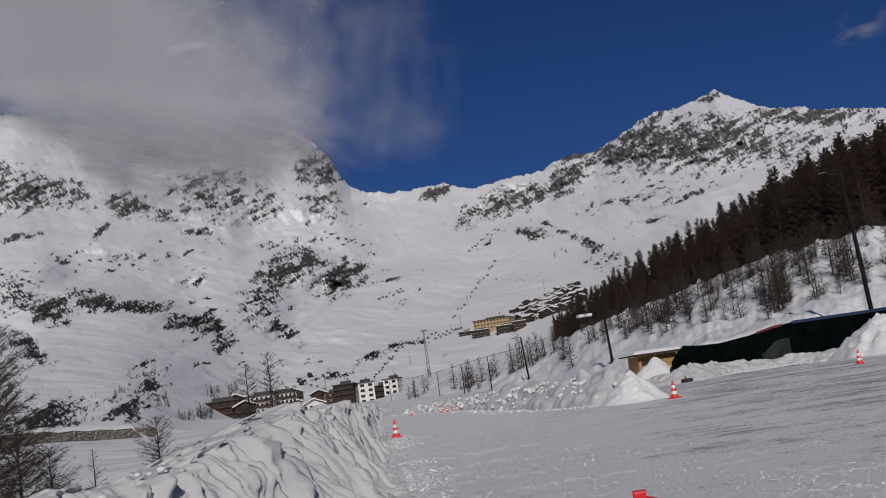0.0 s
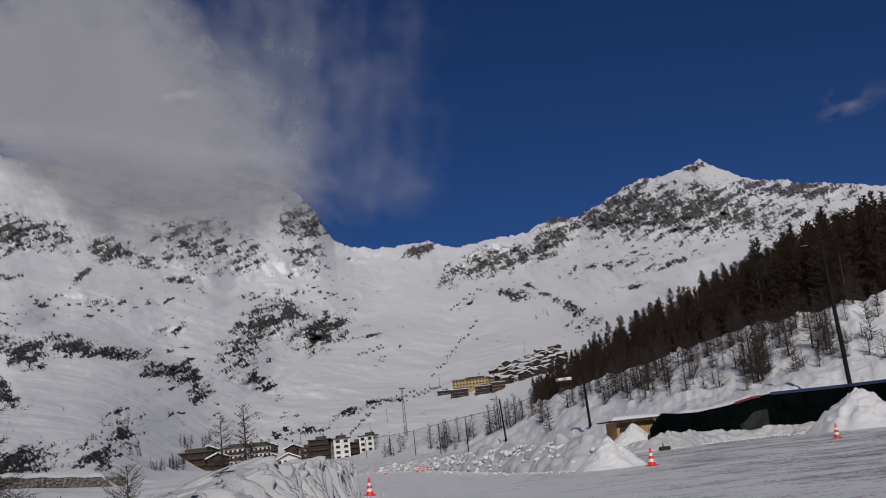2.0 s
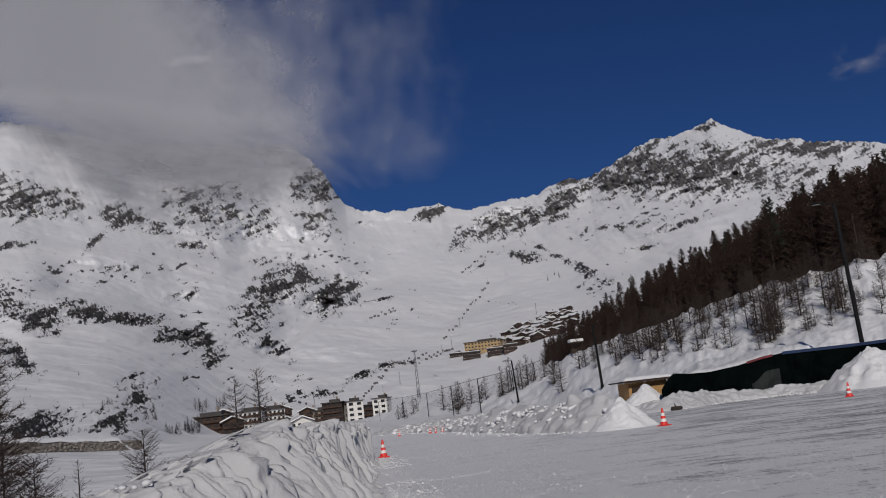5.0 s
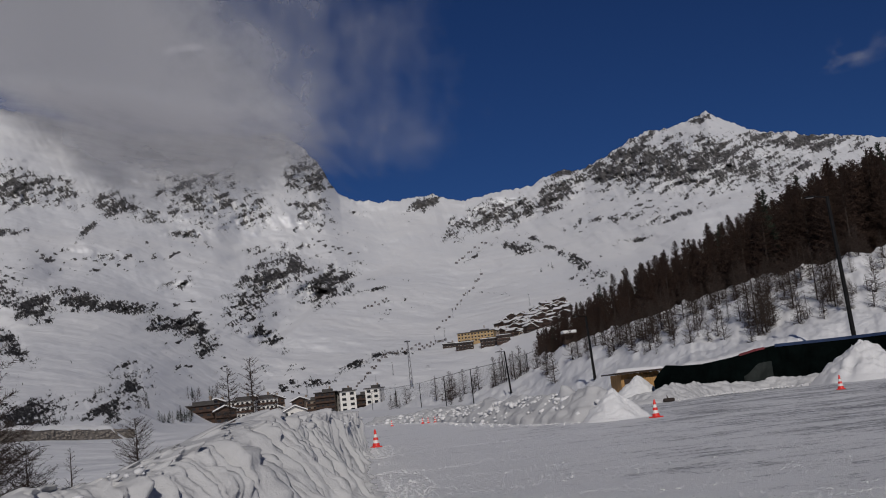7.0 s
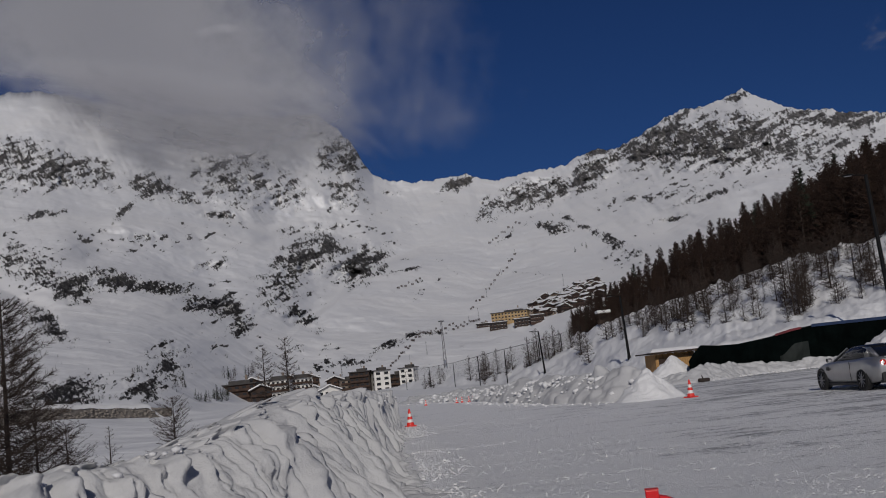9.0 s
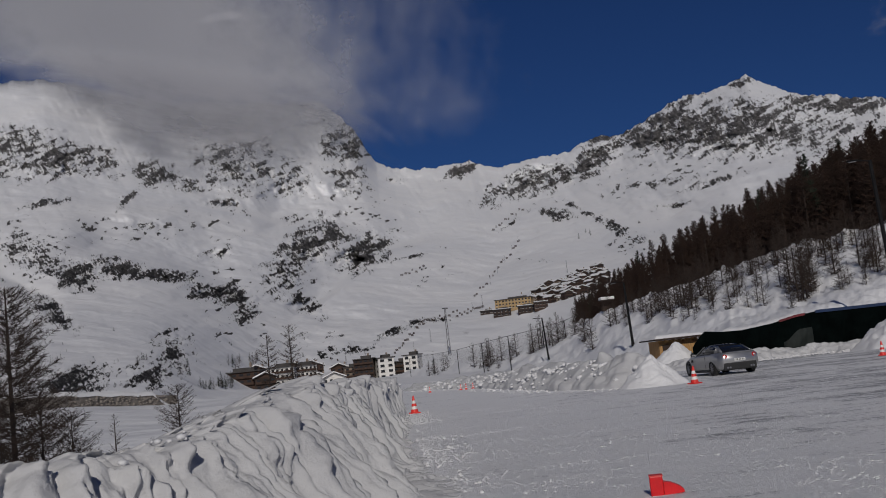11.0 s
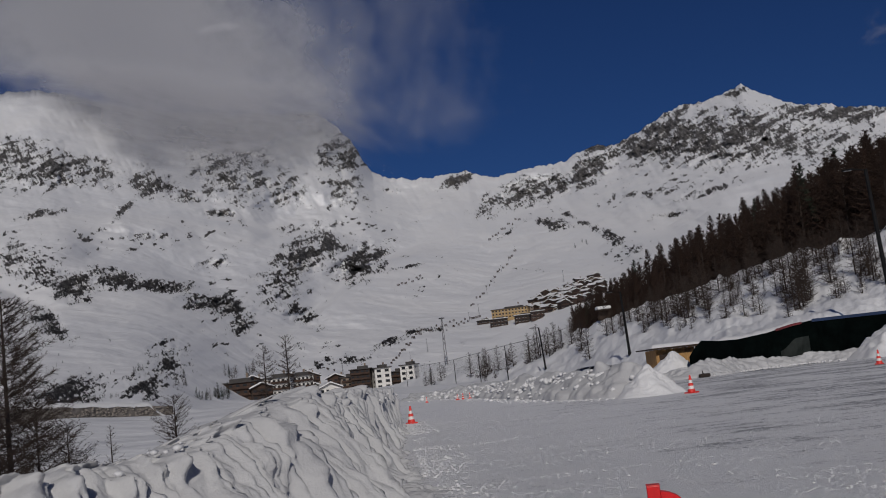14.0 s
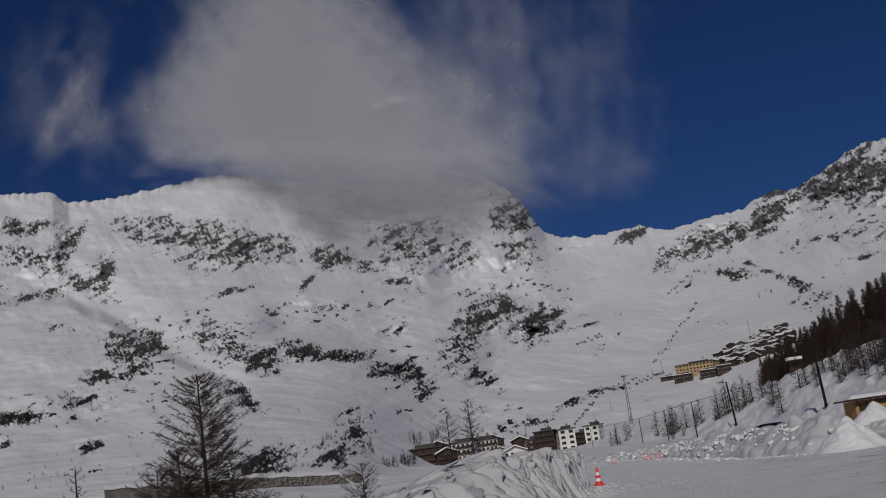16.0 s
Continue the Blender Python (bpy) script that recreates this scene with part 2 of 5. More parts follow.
BANK_TOP_E = [(-4, 0), (-0.6, 0.15), (2, 0.4), (3.5, 0.65), (5.5, 1.1), (6.7, 1.4), (8.5, 1.76), (12.2, 2.58), (15.7, 3.2), (18.6, 3.75), (21.35, 4.31), (23.3, 4.59), (30, 5), (50, 4)]


def near_height(x, y):
    """Height of the ground within about 600 m."""
    x, y = np.asarray(x, float), np.asarray(y, float)
    d, bear = np.hypot(x, y) + 1e-6, np.degrees(np.arctan2(x, y))
    z = np.zeros_like(d) - 0.07
    # the hollow beside the track
    left = smooth(4.5, 26, -x - 0.02 * d) * smooth(5, 45, d) * smooth(100, 60, np.abs(bear))
    hollow = along([(0, 0), (60, -6.0), (95, -4.6), (130, -2.4), (200, -0.6), (238, 0.4), (420, 0.5), (700, 0)], d)
    z = z + left * hollow * smooth(-2.5, -7, bear)
    z = z + 2.2 * smooth(-14, -20, bear) * smooth(130, 222, d) * left
    z = z + 0.25 * fbm(x / 14, y / 14, 3, 5) * left
    # the bank beside the track
    toe, top = along(BANK_TOE, bear), along(BANK_TOP_D, bear)
    rise = np.tan(np.radians(along(BANK_TOP_E, bear))) * top + EYE
    s = np.clip((d - toe) / (top - toe), 0, 1)
    s = s ** 1.15 * (1 - 0.25 * s) / 0.75
    bank = rise * s + np.clip(d - top, 0, 400) * along([(4, 0.0), (8, 0.03), (24, 0.11), (50, 0.1)], bear)
    rough = (1.0 * fbm(x / 9, y / 16, 4, 9) + 0.45 * fbm(x / 2.5, y / 3.5, 3, 11) + 0.5 * ridged(x / 3 + y / 9, y / 12, 3, 13) + 0.28 * ridged(x / 1.7, y / 3.2, 3, 15) + 0.16 * fbm(x / 0.8, y / 1.6, 3, 17)) * smooth(0, 0.15, s) * smooth(40, 0, d - top)
    ledge = 0.9 * np.exp(-((d - top) / 3.5) ** 2)
    z = z + np.where(bear > -4, (bank + rough + ledge) * smooth(90, 60, np.abs(bear)), 0)
    # rise to the foot of the mountains
    foot = eased(FOOT_D, bear, 2.0)
    target = np.tan(np.radians(eased(FOOT_E, bear, 1.5))) * foot + EYE
    return z + (target - z) * smooth(along([(-14.5, 0.965), (-11.0, 0.72)], bear), 1.0, d / foot)


ROCKS = []


def crag(bearing, rise, wide, high, lean=0.0, bare=1.0):
    """A stretch of bare rock on the mountains, by its bearing, elevation and half sizes in degrees."""
    ROCKS.append((bearing, rise, wide, high, radians(lean), bare))


crag(15.61, 10.60, 5.82, 0.90, -8, 0.85)
crag(13.37, 11.40, 1.84, 0.84, 13, 0.90)
crag(12.41, 10.89, 1.38, 0.48, 8, 1.00)
crag(17.95, 10.80, 2.76, 0.96, -14, 0.75)
crag(21.88, 10.95, 2.76, 0.42, -11, 0.80)
crag(14.64, 12.02, 1.54, 0.30, 8, 0.70)
crag(19.54, 10.08, 2.45, 0.54, -11, 0.70)
crag(17.55, 12.96, 0.68, 0.21, 3, 0.80)
crag(9.64, 10.45, 1.84, 0.36, 21, 0.80)
crag(8.02, 9.61, 1.83, 0.48, 13, 0.90)
crag(5.53, 9.32, 2.14, 0.60, 11, 0.75)
crag(3.66, 9.09, 0.76, 0.42, 3, 0.80)
crag(2.13, 10.49, 0.86, 0.27, 18, 1.00)
crag(9.29, 11.25, 0.61, 0.21, 28, 0.80)
crag(6.69, 7.51, 0.67, 0.24, -16, 1.00)
crag(9.18, 6.89, 1.82, 0.15, -31, 0.70)
crag(9.99, 6.18, 1.21, 0.15, -36, 0.60)
crag(4.71, 7.60, 1.06, 0.15, 28, 0.50)
crag(12.37, 8.41, 1.83, 0.15, -1, 0.55)
crag(12.95, 7.23, 0.76, 0.12, 3, 0.70)
crag(14.98, 8.18, 1.52, 0.18, 8, 0.55)
crag(-6.80, 7.16, 1.97, 0.84, 33, 0.85)
crag(-5.38, 7.72, 0.91, 0.42, -1, 0.95)
crag(-3.67, 6.61, 1.15, 0.78, 28, 0.90)
crag(-7.95, 6.06, 0.85, 1.08, -36, 0.65)
crag(-7.23, 4.19, 1.06, 0.48, -31, 0.55)
crag(-16.58, 6.90, 1.15, 0.42, -10, 1.00)
crag(-14.36, 6.40, 1.36, 0.30, -9, 1.00)
crag(-18.53, 6.53, 0.85, 0.54, 8, 1.00)
crag(-20.35, 7.72, 1.52, 0.66, -31, 0.70)
crag(-19.70, 7.33, 0.61, 0.60, -46, 0.70)
crag(-11.57, 5.21, 1.36, 0.42, -10, 1.00)
crag(-10.34, 4.14, 0.54, 0.48, 3, 0.90)
crag(-19.72, 4.83, 1.06, 0.42, -41, 0.75)
crag(-19.40, 1.35, 1.51, 0.60, 5, 1.00)
crag(-15.17, 1.23, 1.05, 0.51, -1, 0.90)
crag(-14.08, 2.51, 0.90, 0.75, -46, 0.60)
crag(-15.91, 10.40, 0.55, 0.21, 33, 0.80)
crag(-19.78, 10.46, 1.07, 0.18, 8, 0.70)
crag(-11.03, 9.92, 0.67, 0.18, -6, 0.90)
crag(-12.56, 10.85, 0.77, 0.24, -11, 0.70)
crag(-14.40, 11.47, 1.07, 0.42, -16, 0.70)
crag(-11.54, 7.28, 0.67, 0.21, 5, 0.60)
crag(-7.11, 8.63, 0.55, 0.18, -1, 0.60)
crag(-9.83, 11.76, 1.84, 1.20, -16, 0.55)
crag(-7.51, 10.83, 1.07, 0.75, 13, 0.50)
crag(-15.02, 8.88, 0.76, 0.18, -6, 0.50)
crag(-3.51, 12.58, 0.68, 1.14, -31, 0.80)
crag(-4.58, 12.68, 0.77, 0.90, -26, 0.50)
crag(-4.17, 10.68, 0.92, 0.75, -31, 0.55)
crag(-18.40, 12.68, 2.16, 0.66, -14, 0.70)
crag(-20.86, 12.48, 1.23, 0.75, -6, 0.65)
crag(-1.75, 10.30, 0.67, 0.15, 3, 0.50)
crag(-4.79, 1.53, 1.20, 0.18, 3, 0.50)
crag(-1.05, 2.63, 1.05, 0.12, 1, 0.80)
crag(-2.59, 2.34, 0.75, 0.18, 23, 0.60)
crag(-1.28, 6.14, 0.76, 0.12, 3, 0.60)
crag(5.34, 5.25, 0.60, 0.09, -11, 0.50)
crag(-21.57, 13.45, 2.79, 0.75, -10, 0.75)
crag(-18.96, 12.61, 1.85, 0.66, 2, 0.80)
crag(-24.13, 14.24, 1.24, 0.45, -2, 0.55)
crag(-30.02, 14.46, 1.71, 0.36, -2, 0.70)
crag(-30.36, 13.21, 1.24, 0.54, -17, 0.55)
crag(-28.17, 13.36, 0.43, 1.35, -42, 0.80)
crag(-26.17, 12.07, 0.43, 0.84, -22, 1.00)
crag(-27.20, 11.43, 1.23, 0.36, -27, 0.70)
crag(-29.69, 11.05, 1.53, 0.24, 7, 0.70)
crag(-25.22, 7.93, 1.06, 1.05, -42, 0.85)
crag(-24.06, 8.24, 0.67, 0.54, -22, 0.80)
crag(-26.84, 6.72, 0.61, 0.42, -17, 1.00)
crag(-27.61, 5.61, 1.21, 0.36, -12, 0.70)
crag(-30.83, 5.13, 1.06, 0.36, 2, 0.95)
crag(-27.49, 3.33, 0.60, 0.24, 12, 0.80)
crag(-28.71, 9.41, 0.61, 0.24, -37, 0.40)
crag(-31.53, 4.11, 0.36, 0.24, -7, 0.70)
crag(-14.17, 11.78, 1.08, 0.48, -17, 0.70)
crag(-10.13, 11.88, 1.54, 1.20, -7, 0.55)
crag(-7.46, 10.91, 0.92, 0.75, 7, 0.55)


BROWS = []


def brow(line, back):
    """A rounded edge of a hill or shelf: above the line the slope lies further back."""
    BROWS.append((line, back))


brow([(-34.4, 10.82), (-31.3, 10.75), (-28.4, 10.58), (-26.0, 9.30), (-23.3, 7.14), (-20.0, 5.28), (-18.7, 3.65)], 0.22)
brow([(-8.5, 2.83), (-6.3, 4.10), (-4.4, 5.26), (-2.5, 6.27), (-0.6, 6.83), (1.3, 6.93)], 0.12)
brow([(3.4, 6.99), (5.0, 7.83), (6.4, 8.00), (7.8, 7.56), (9.7, 6.58), (11.4, 5.9), (16.0, 5.5)], 0.12)
brow([(-19.5, 7.66), (-17.1, 7.55), (-13.8, 6.64), (-12.4, 5.88), (-9.8, 4.81)], 0.14)
brow([(-22.8, 10.18), (-19.1, 10.29), (-15.0, 9.75), (-10.6, 9.14), (-5.9, 8.28), (-4.2, 7.51)], 0.10)
brow([(7.0, 8.54), (10.6, 8.81), (13.5, 8.25), (16.4, 8.20), (19.3, 8.53), (24.0, 8.6)], 0.06)
brow([(-9.6, 7.71), (-7.1, 8.24), (-5.3, 8.08), (-3.0, 7.39)], 0.12)
brow([(0.9, 3.33), (2.8, 4.48), (5.3, 5.25), (8.8, 4.22), (11.5, 4.19)], 0.08)


def rock_layer(bear, rise):
    mask = np.zeros(np.broadcast(bear, rise).shape)
    warp_b, warp_e = bear + 0.35 * fbm(bear / 1.1, rise / 0.8, 3, 61), rise + 0.22 * fbm(bear / 1.1, rise / 0.8, 3, 67)
    for b0, e0, w, h, lean, bare in ROCKS:
        u, v = warp_b - b0, warp_e - e0
        p, q = (u * math.cos(lean) + v * math.sin(lean)) / (1.3 * w), (v * math.cos(lean) - u * math.sin(lean)) / (1.3 * h)
        mask = np.maximum(mask, bare * np.clip(1.3 - (p * p + q * q) ** 0.5, 0, 1))
    return mask


def mountain(bear, s):
    """Distance, elevation and bareness of the mountain sheet; s runs from the foot to the skyline."""
    foot, far = eased(FOOT_D, bear, 2.0), eased(RANGE, bear, 3.0)
    low = eased(FOOT_E, bear, 1.5)
    high = np.where(bear < -36, along(SKY_FAR + [(-36, 15.2)], bear), along(SKYLINE + [(180, 4)], bear))
    broad = sum(np.where(bear + k < -36, along(SKY_FAR + [(-36, 15.2)], bear + k), along(SKYLINE + [(180, 4)], bear + k)) for k in np.linspace(-4, 4, 17)) / 17
    e = low + (broad - low) * s + (high - broad) * smooth(0.55, 1.0, s) * s + (0.12 * fbm(bear / 0.5, 0 * bear + 3, 4, 21) + 0.06 * fbm(bear / 0.12, 0 * bear + 8, 2, 23)) * smooth(0.965, 1.0, s)
    grow = s ** 0.85
    d = foot * (far / foot) ** grow
    rock = rock_layer(bear, e)
    swell = 0.06 * fbm(bear / 7, e / 3.5, 2, 31) + 0.036 * fbm(bear / 2.4 + 0.4 * e, e / 1.0, 4, 33)
    # spurs and gullies running down the slopes
    swell = swell + 0.012 * ridged(bear / 1.4 + 0.35 * e, e / 2.4, 4, 37) * smooth(0.2, 0.8, s)
    for line, back in BROWS:
        b0, b1 = line[0][0], line[-1][0]
        over = e - eased(line, bear, 0.5) + 0.10 * fbm(bear / 0.8, e, 3, 39)
        window = smooth(b0, b0 + 0.25 * (b1 - b0), bear) * smooth(b1, b1 - 0.25 * (b1 - b0), bear)
        swell = swell + back * window * (smooth(-0.12, 0.5, over) - 0.7 * smooth(0.4, 3.0, over))
    cliff = (0.030 * ridged(bear / 0.5, e / 0.5, 4, 41) + 0.024 * fbm(bear / 0.25, e / 0.25, 3, 43)) * rock
    d = d * (1 + (swell + cliff) * smooth(0.0, 0.08, s) * smooth(1.06, 0.9, s))
    field = smooth(-0.1, 0.5, fbm(bear / 3.6, e / 1.8, 3, 49))
    speck = 0.9 * smooth(0.24, 0.52, fbm(bear / 0.3, e / 0.16, 4, 47)) * field * smooth(0.02, 0.1, s) * smooth(0.95, 0.6, s)
    strata = 0.3 * fbm(bear / 1.1, (e - 0.3 * bear) / 0.15, 4, 52) + 0.14 * fbm(bear / 0.3 - 0.3 * e, e / 0.24, 4, 53) + 0.24 * ridged(bear / 0.26 + 0.3 * e, e / 0.6, 3, 57)
    bare = np.maximum(np.where(rock > 0, 0.8 * rock + strata * smooth(0, 0.3, rock), 0), speck)
    return d, e, np.clip(bare, 0, 1)


def slope_at(bearing, rise):
    """The point of the mountain sheet at that bearing and elevation."""
    s = np.linspace(0, 1, 900)
    d, e, _ = mountain(np.full(900, float(bearing)), s)
    k = int(np.argmin(np.abs(e - rise)))
    x, y = place(bearing, d[k])
    return x, y, EYE + d[k] * math.tan(radians(e[k]))


def make_ground():
    fine = np.arange(-36, 28.51, 0.075)
    bear = np.concatenate([np.arange(-180, -36, 4.0), fine, np.arange(32, 180, 4.0)])
    foot = eased(FOOT_D, bear, 2.0)
    n1, n2 = 420, 270
    rows, masks = [], []
    for k in range(n1):
        d = 1.5 * (foot / 1.5) ** (k / n1)
        x, y = d * np.sin(np.radians(bear)), d * np.cos(np.radians(bear))
        rows.append(np.stack([x, y, near_height(x, y)], -1))
        masks.append(np.zeros_like(bear))
    s = np.linspace(0, 1, n2)[:, None] * np.ones_like(bear)[None]
    d, e, bare = mountain(np.broadcast_to(bear, s.shape), s)
    x, y = d * np.sin(np.radians(bear)), d * np.cos(np.radians(bear))
    rows += list(np.stack([x, y, EYE + d * np.tan(np.radians(e))], -1))
    masks += list(bare)
    for extra, drop in ((150, 0.9), (500, 0.5), (600, -0.02)):
        dd = np.minimum(d[-1] + extra, 4900)
        rows.append(np.stack([dd * np.sin(np.radians(bear)), dd * np.cos(np.radians(bear)), EYE + drop * d[-1] * np.tan(np.radians(e[-1]))], -1))
        masks.append(np.zeros_like(bear))
    me = grid_mesh("ground", np.array(rows), True, MAT_TERRAIN)
    layer(me, "rock", np.array(masks))
    co = np.array(rows)
    polar = np.stack([np.broadcast_to(bear, co.shape[:2]), np.degrees(np.arctan2(co[..., 2], np.hypot(co[..., 0], co[..., 1]))), 0 * co[..., 2]], -1)
    me.attributes.new("polar", "FLOAT_VECTOR", "POINT").data.foreach_set("vector", polar.astype(np.float32).reshape(-1))
    return tagged(new("ground", me), "snow-covered valley floor rising to snowy rocky mountains", "ground", kind="structure")


make_ground()


def make_track():
    """The iced track, a sheet a few centimetres over the ground."""
    bear = np.concatenate([np.arange(-180, -30, 6.0), np.arange(-30, 40, 0.4), np.arange(40, 180, 6.0)])
    reach = along([(-180, 12), (-40, 7), (-14, 10), (-9, 14), (-5, 26), (-3, 48), (-2.4, 170), (0, 170), (1, 120), (4, 84), (8, 70), (10, 95), (11.5, 95), (13.5, 72), (24, 77),
                   (40, 70), (80, 40), (120, 20), (180, 12)], bear)
    rows = []
    for k in range(160):
        d = 0.03 * (reach / 0.03) ** (k / 159)
        x, y = d * np.sin(np.radians(bear)), d * np.cos(np.radians(bear))
        z = 0.018 * fbm(x / 1.6, y / 1.6, 4, 71) + 0.02 * fbm(x / 6, y / 2, 3, 73)
        rows.append(np.stack([x, y, z - 0.12 * (k == 159)], -1))
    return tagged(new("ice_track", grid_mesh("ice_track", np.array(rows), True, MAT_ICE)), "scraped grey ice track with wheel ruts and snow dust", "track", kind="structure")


make_track()


# ---- banks of snow beside the track ----
def ridge_of_snow(name, label, path, out_right, out_left, seed, base_left=-0.2, streak=0.0, lump=0.12, n=220, m=56):
    """A ploughed bank swept along path rows (x, y, height); it falls to the ground on both sides."""
    pts = np.array(path, float)
    run = np.concatenate([[0], np.cumsum(np.hypot(*np.diff(pts[:, :2], axis=0).T))])
    u = np.linspace(0, run[-1], n)
    c = np.stack([np.interp(u, run, pts[:, k]) for k in range(3)], -1)
    for _ in range(6):
        c[1:-1] = (c[:-2] + 2 * c[1:-1] + c[2:]) / 4
    t = np.gradient(c[:, :2], axis=0)
    t /= np.linalg.norm(t, axis=1)[:, None]
    side = np.stack([t[:, 1], -t[:, 0]], -1)
    v = np.linspace(-1, 1, m)
    V, U = np.meshgrid(v, u)
    right, left = np.interp(u, run, out_right)[:, None], np.interp(u, run, out_left)[:, None]
    off = np.where(V > 0, V * right, V * left)
    x, y = c[:, 0:1] + side[:, 0:1] * off, c[:, 1:2] + side[:, 1:2] * off
    h = c[:, 2:3] * (1 + (0.05 if streak else 0.16) * fbm(U / 1.7, 0 * U, 3, seed + 1) + 0.09 * fbm(U / 0.45, 0 * U, 3, seed + 2))
    steep = 0.78 * (1 - smooth(0.03, 0.55, V + 0.06 * vnoise(U / 0.9, 0 * U, seed + 8))) + 0.22 * (1 - np.clip(V, 0, 1))
    fall = np.where(V > 0, steep if streak else (1 - np.clip(V, 0, 1)) ** 1.05, 1 - smooth(0.05, 1.0, -V))
    foot = np.where(V > 0, -0.12, base_left * smooth(0, 1, -V) - 0.12)
    z = foot + (h - foot) * fall
    rough = smooth(0, 0.2, 1 - np.abs(V))
    relief = lump * fbm(x / 0.7, y / 0.7 + z, 4, seed + 3) + (0.5 * lump * ridged(x / 0.3, y / 0.3, 3, seed + 4) if streak else 1.3 * lump * np.abs(fbm(x / 1.3, y / 1.3, 3, seed + 4)))
    if streak:
        lean = U + 0.45 * V
        wander = 0.8 * fbm(U / 1.3, V * 1.6, 3, seed + 7)
        comb = 0.085 * ridged(lean / 0.17 + wander, V * 0.9, 2, seed + 5) + 0.06 * vnoise(lean / 0.09 + wander, V * 2.0, seed + 6) + 0.11 * fbm(lean / 0.8, V * 2.4, 3, seed + 9)
        relief = relief + streak * np.interp(U, [0, 12, 20, 32], [1.0, 1.25, 1.3, 1.1]) * comb * smooth(-0.04, 0.1, V) * smooth(0.95, 0.55, V)
    if streak:
        crumbly = smooth(-0.5, -0.1, V) * smooth(0.4, 0.05, V)
        relief = relief + 0.34 * np.clip(fbm(U / 0.3, off / 0.3, 4, seed + 10) - 0.02, 0, 1) * (0.35 + crumbly) * np.interp(U, [0, 14, 26], [1.0, 1.0, 0.3])
    ends = smooth(0, 1.2, U) * smooth(0, 1.2, run[-1] - U)
    z = z * (0.15 + 0.85 * ends) + (0.35 if streak else 1.0) * relief * rough * (0.3 + 0.7 * ends)
    x = x + side[:, 0:1] * relief * rough * (1.0 if streak else 0.7)
    y = y + side[:, 1:2] * relief * rough * (1.0 if streak else 0.7)
    me = grid_mesh(name, np.stack([x, y, z], -1)[:, ::-1], False, MAT_ROUGH)
    return tagged(new(name, me), label, "snow bank", kind="structure")


def heap(name, label, x, y, radius, height, seed, lump=0.1, squash=1.0, power=1.3, base=0.0):
    """A heap of snow."""
    ang, rad = np.meshgrid(np.linspace(0, 2 * math.pi, 72, endpoint=False), np.linspace(1, 0.0, 40))
    reach = radius * (1 + 0.18 * fbm(np.cos(ang) * 1.5 + seed, np.sin(ang) * 1.5, 3, seed))
    px, py = x + np.cos(ang) * rad * reach, y + np.sin(ang) * rad * reach * squash
    z = height * (1 - rad ** power) * (1 - 0.15 * rad) + lump * fbm(px / 0.6, py / 0.6, 4, seed + 1) * smooth(0, 0.3, 1 - rad) + lump * 0.5 * ridged(px / 0.25, py / 0.25, 3, seed + 2) * smooth(0, 0.3, 1 - rad)
    me = grid_mesh(name, np.stack([px, py, base + z - 0.1 * rad], -1), True, MAT_SNOW)
    return tagged(new(name, me), label, "snow heap", kind="structure")


ridge_of_snow("snow_bank_1", "ploughed snow bank with combed icy face beside the track",
              [(-9.5, 7.0, 1.0), (-6.0, 8.3, 1.05), (-4.0, 9.8, 1.2), (-3.0, 11.2, 1.25), (-2.55, 12.6, 1.42), (-2.35, 14.5, 1.56), (-2.25, 18, 1.6), (-2.2, 24, 1.55), (-2.1, 32, 1.5), (-2.25, 42, 1.42), (-2.6, 44.5, 1.0)],
              [2.0, 2.0, 2.1, 2.5, 3.0, 2.9, 2.2, 1.45, 0.95, 0.7, 0.5], [2.5, 2.5, 2.5, 2.8, 3, 3, 3, 3, 3, 3, 2], 100, -1.0, 1.25, 0.13, 1700, 160)
ridge_of_snow("snow_bank_2", "rough ploughed snow bank in front of the fence",
              [(-3.5, 101, 0.4), (-1.0, 93, 0.55), (3.0, 81, 0.85), (5.4, 62, 1.1), (6.9, 52, 1.25), (8.2, 48.5, 1.3), (9.0, 46.5, 1.0)],
              [1.2, 1.4, 1.5, 1.6, 1.7, 1.7, 1.2], [2.5, 2.5, 3, 3, 2.6, 2.2, 1.5], 120, -0.1, 0.0, 0.2, 420, 50)
ridge_of_snow("snow_bank_3", "low lumpy snow bank along the foot of the tarpaulin shelter",
              [(12.8, 67.5, 0.6), (15.2, 65.6, 0.75), (16.6, 66.9, 0.9), (19.2, 70.4, 0.75), (23.1, 71.8, 0.6), (26.3, 70.2, 0.6), (29, 70.6, 0.65), (36, 68, 0.6)],
              [1.0, 1.3, 1.5, 1.3, 1.2, 1.2, 1.2, 1.2], [1.2, 1.2, 1.2, 1.2, 1.2, 1.2, 1.2, 1.2], 140, 0.0, 0.0, 0.17, 420, 46)
heap("snow_mound_1", "pointed smooth snow mound beside the track", 8.65, 45.5, 1.6, 1.2, 150, 0.16, 1.0, 1.2)
heap("snow_mound_2", "tall lumpy snow heap beside the tarpaulin shelter", 29.2, 67.5, 3.4, 2.5, 156, 0.3)
heap("snow_mound_3", "snow slope heaped against the tarpaulin shelter", 14.9, 69.4, 2.0, 1.7, 162, 0.16, 0.8, 1.6)

heap("snow_mound_4", "rounded snow lump on the crest of the bank", *place(21.2, 118), 0.8, 1.9, 170, 0.15, 1.0, 2.6, float(near_height(*place(21.2, 118))) - 0.6)


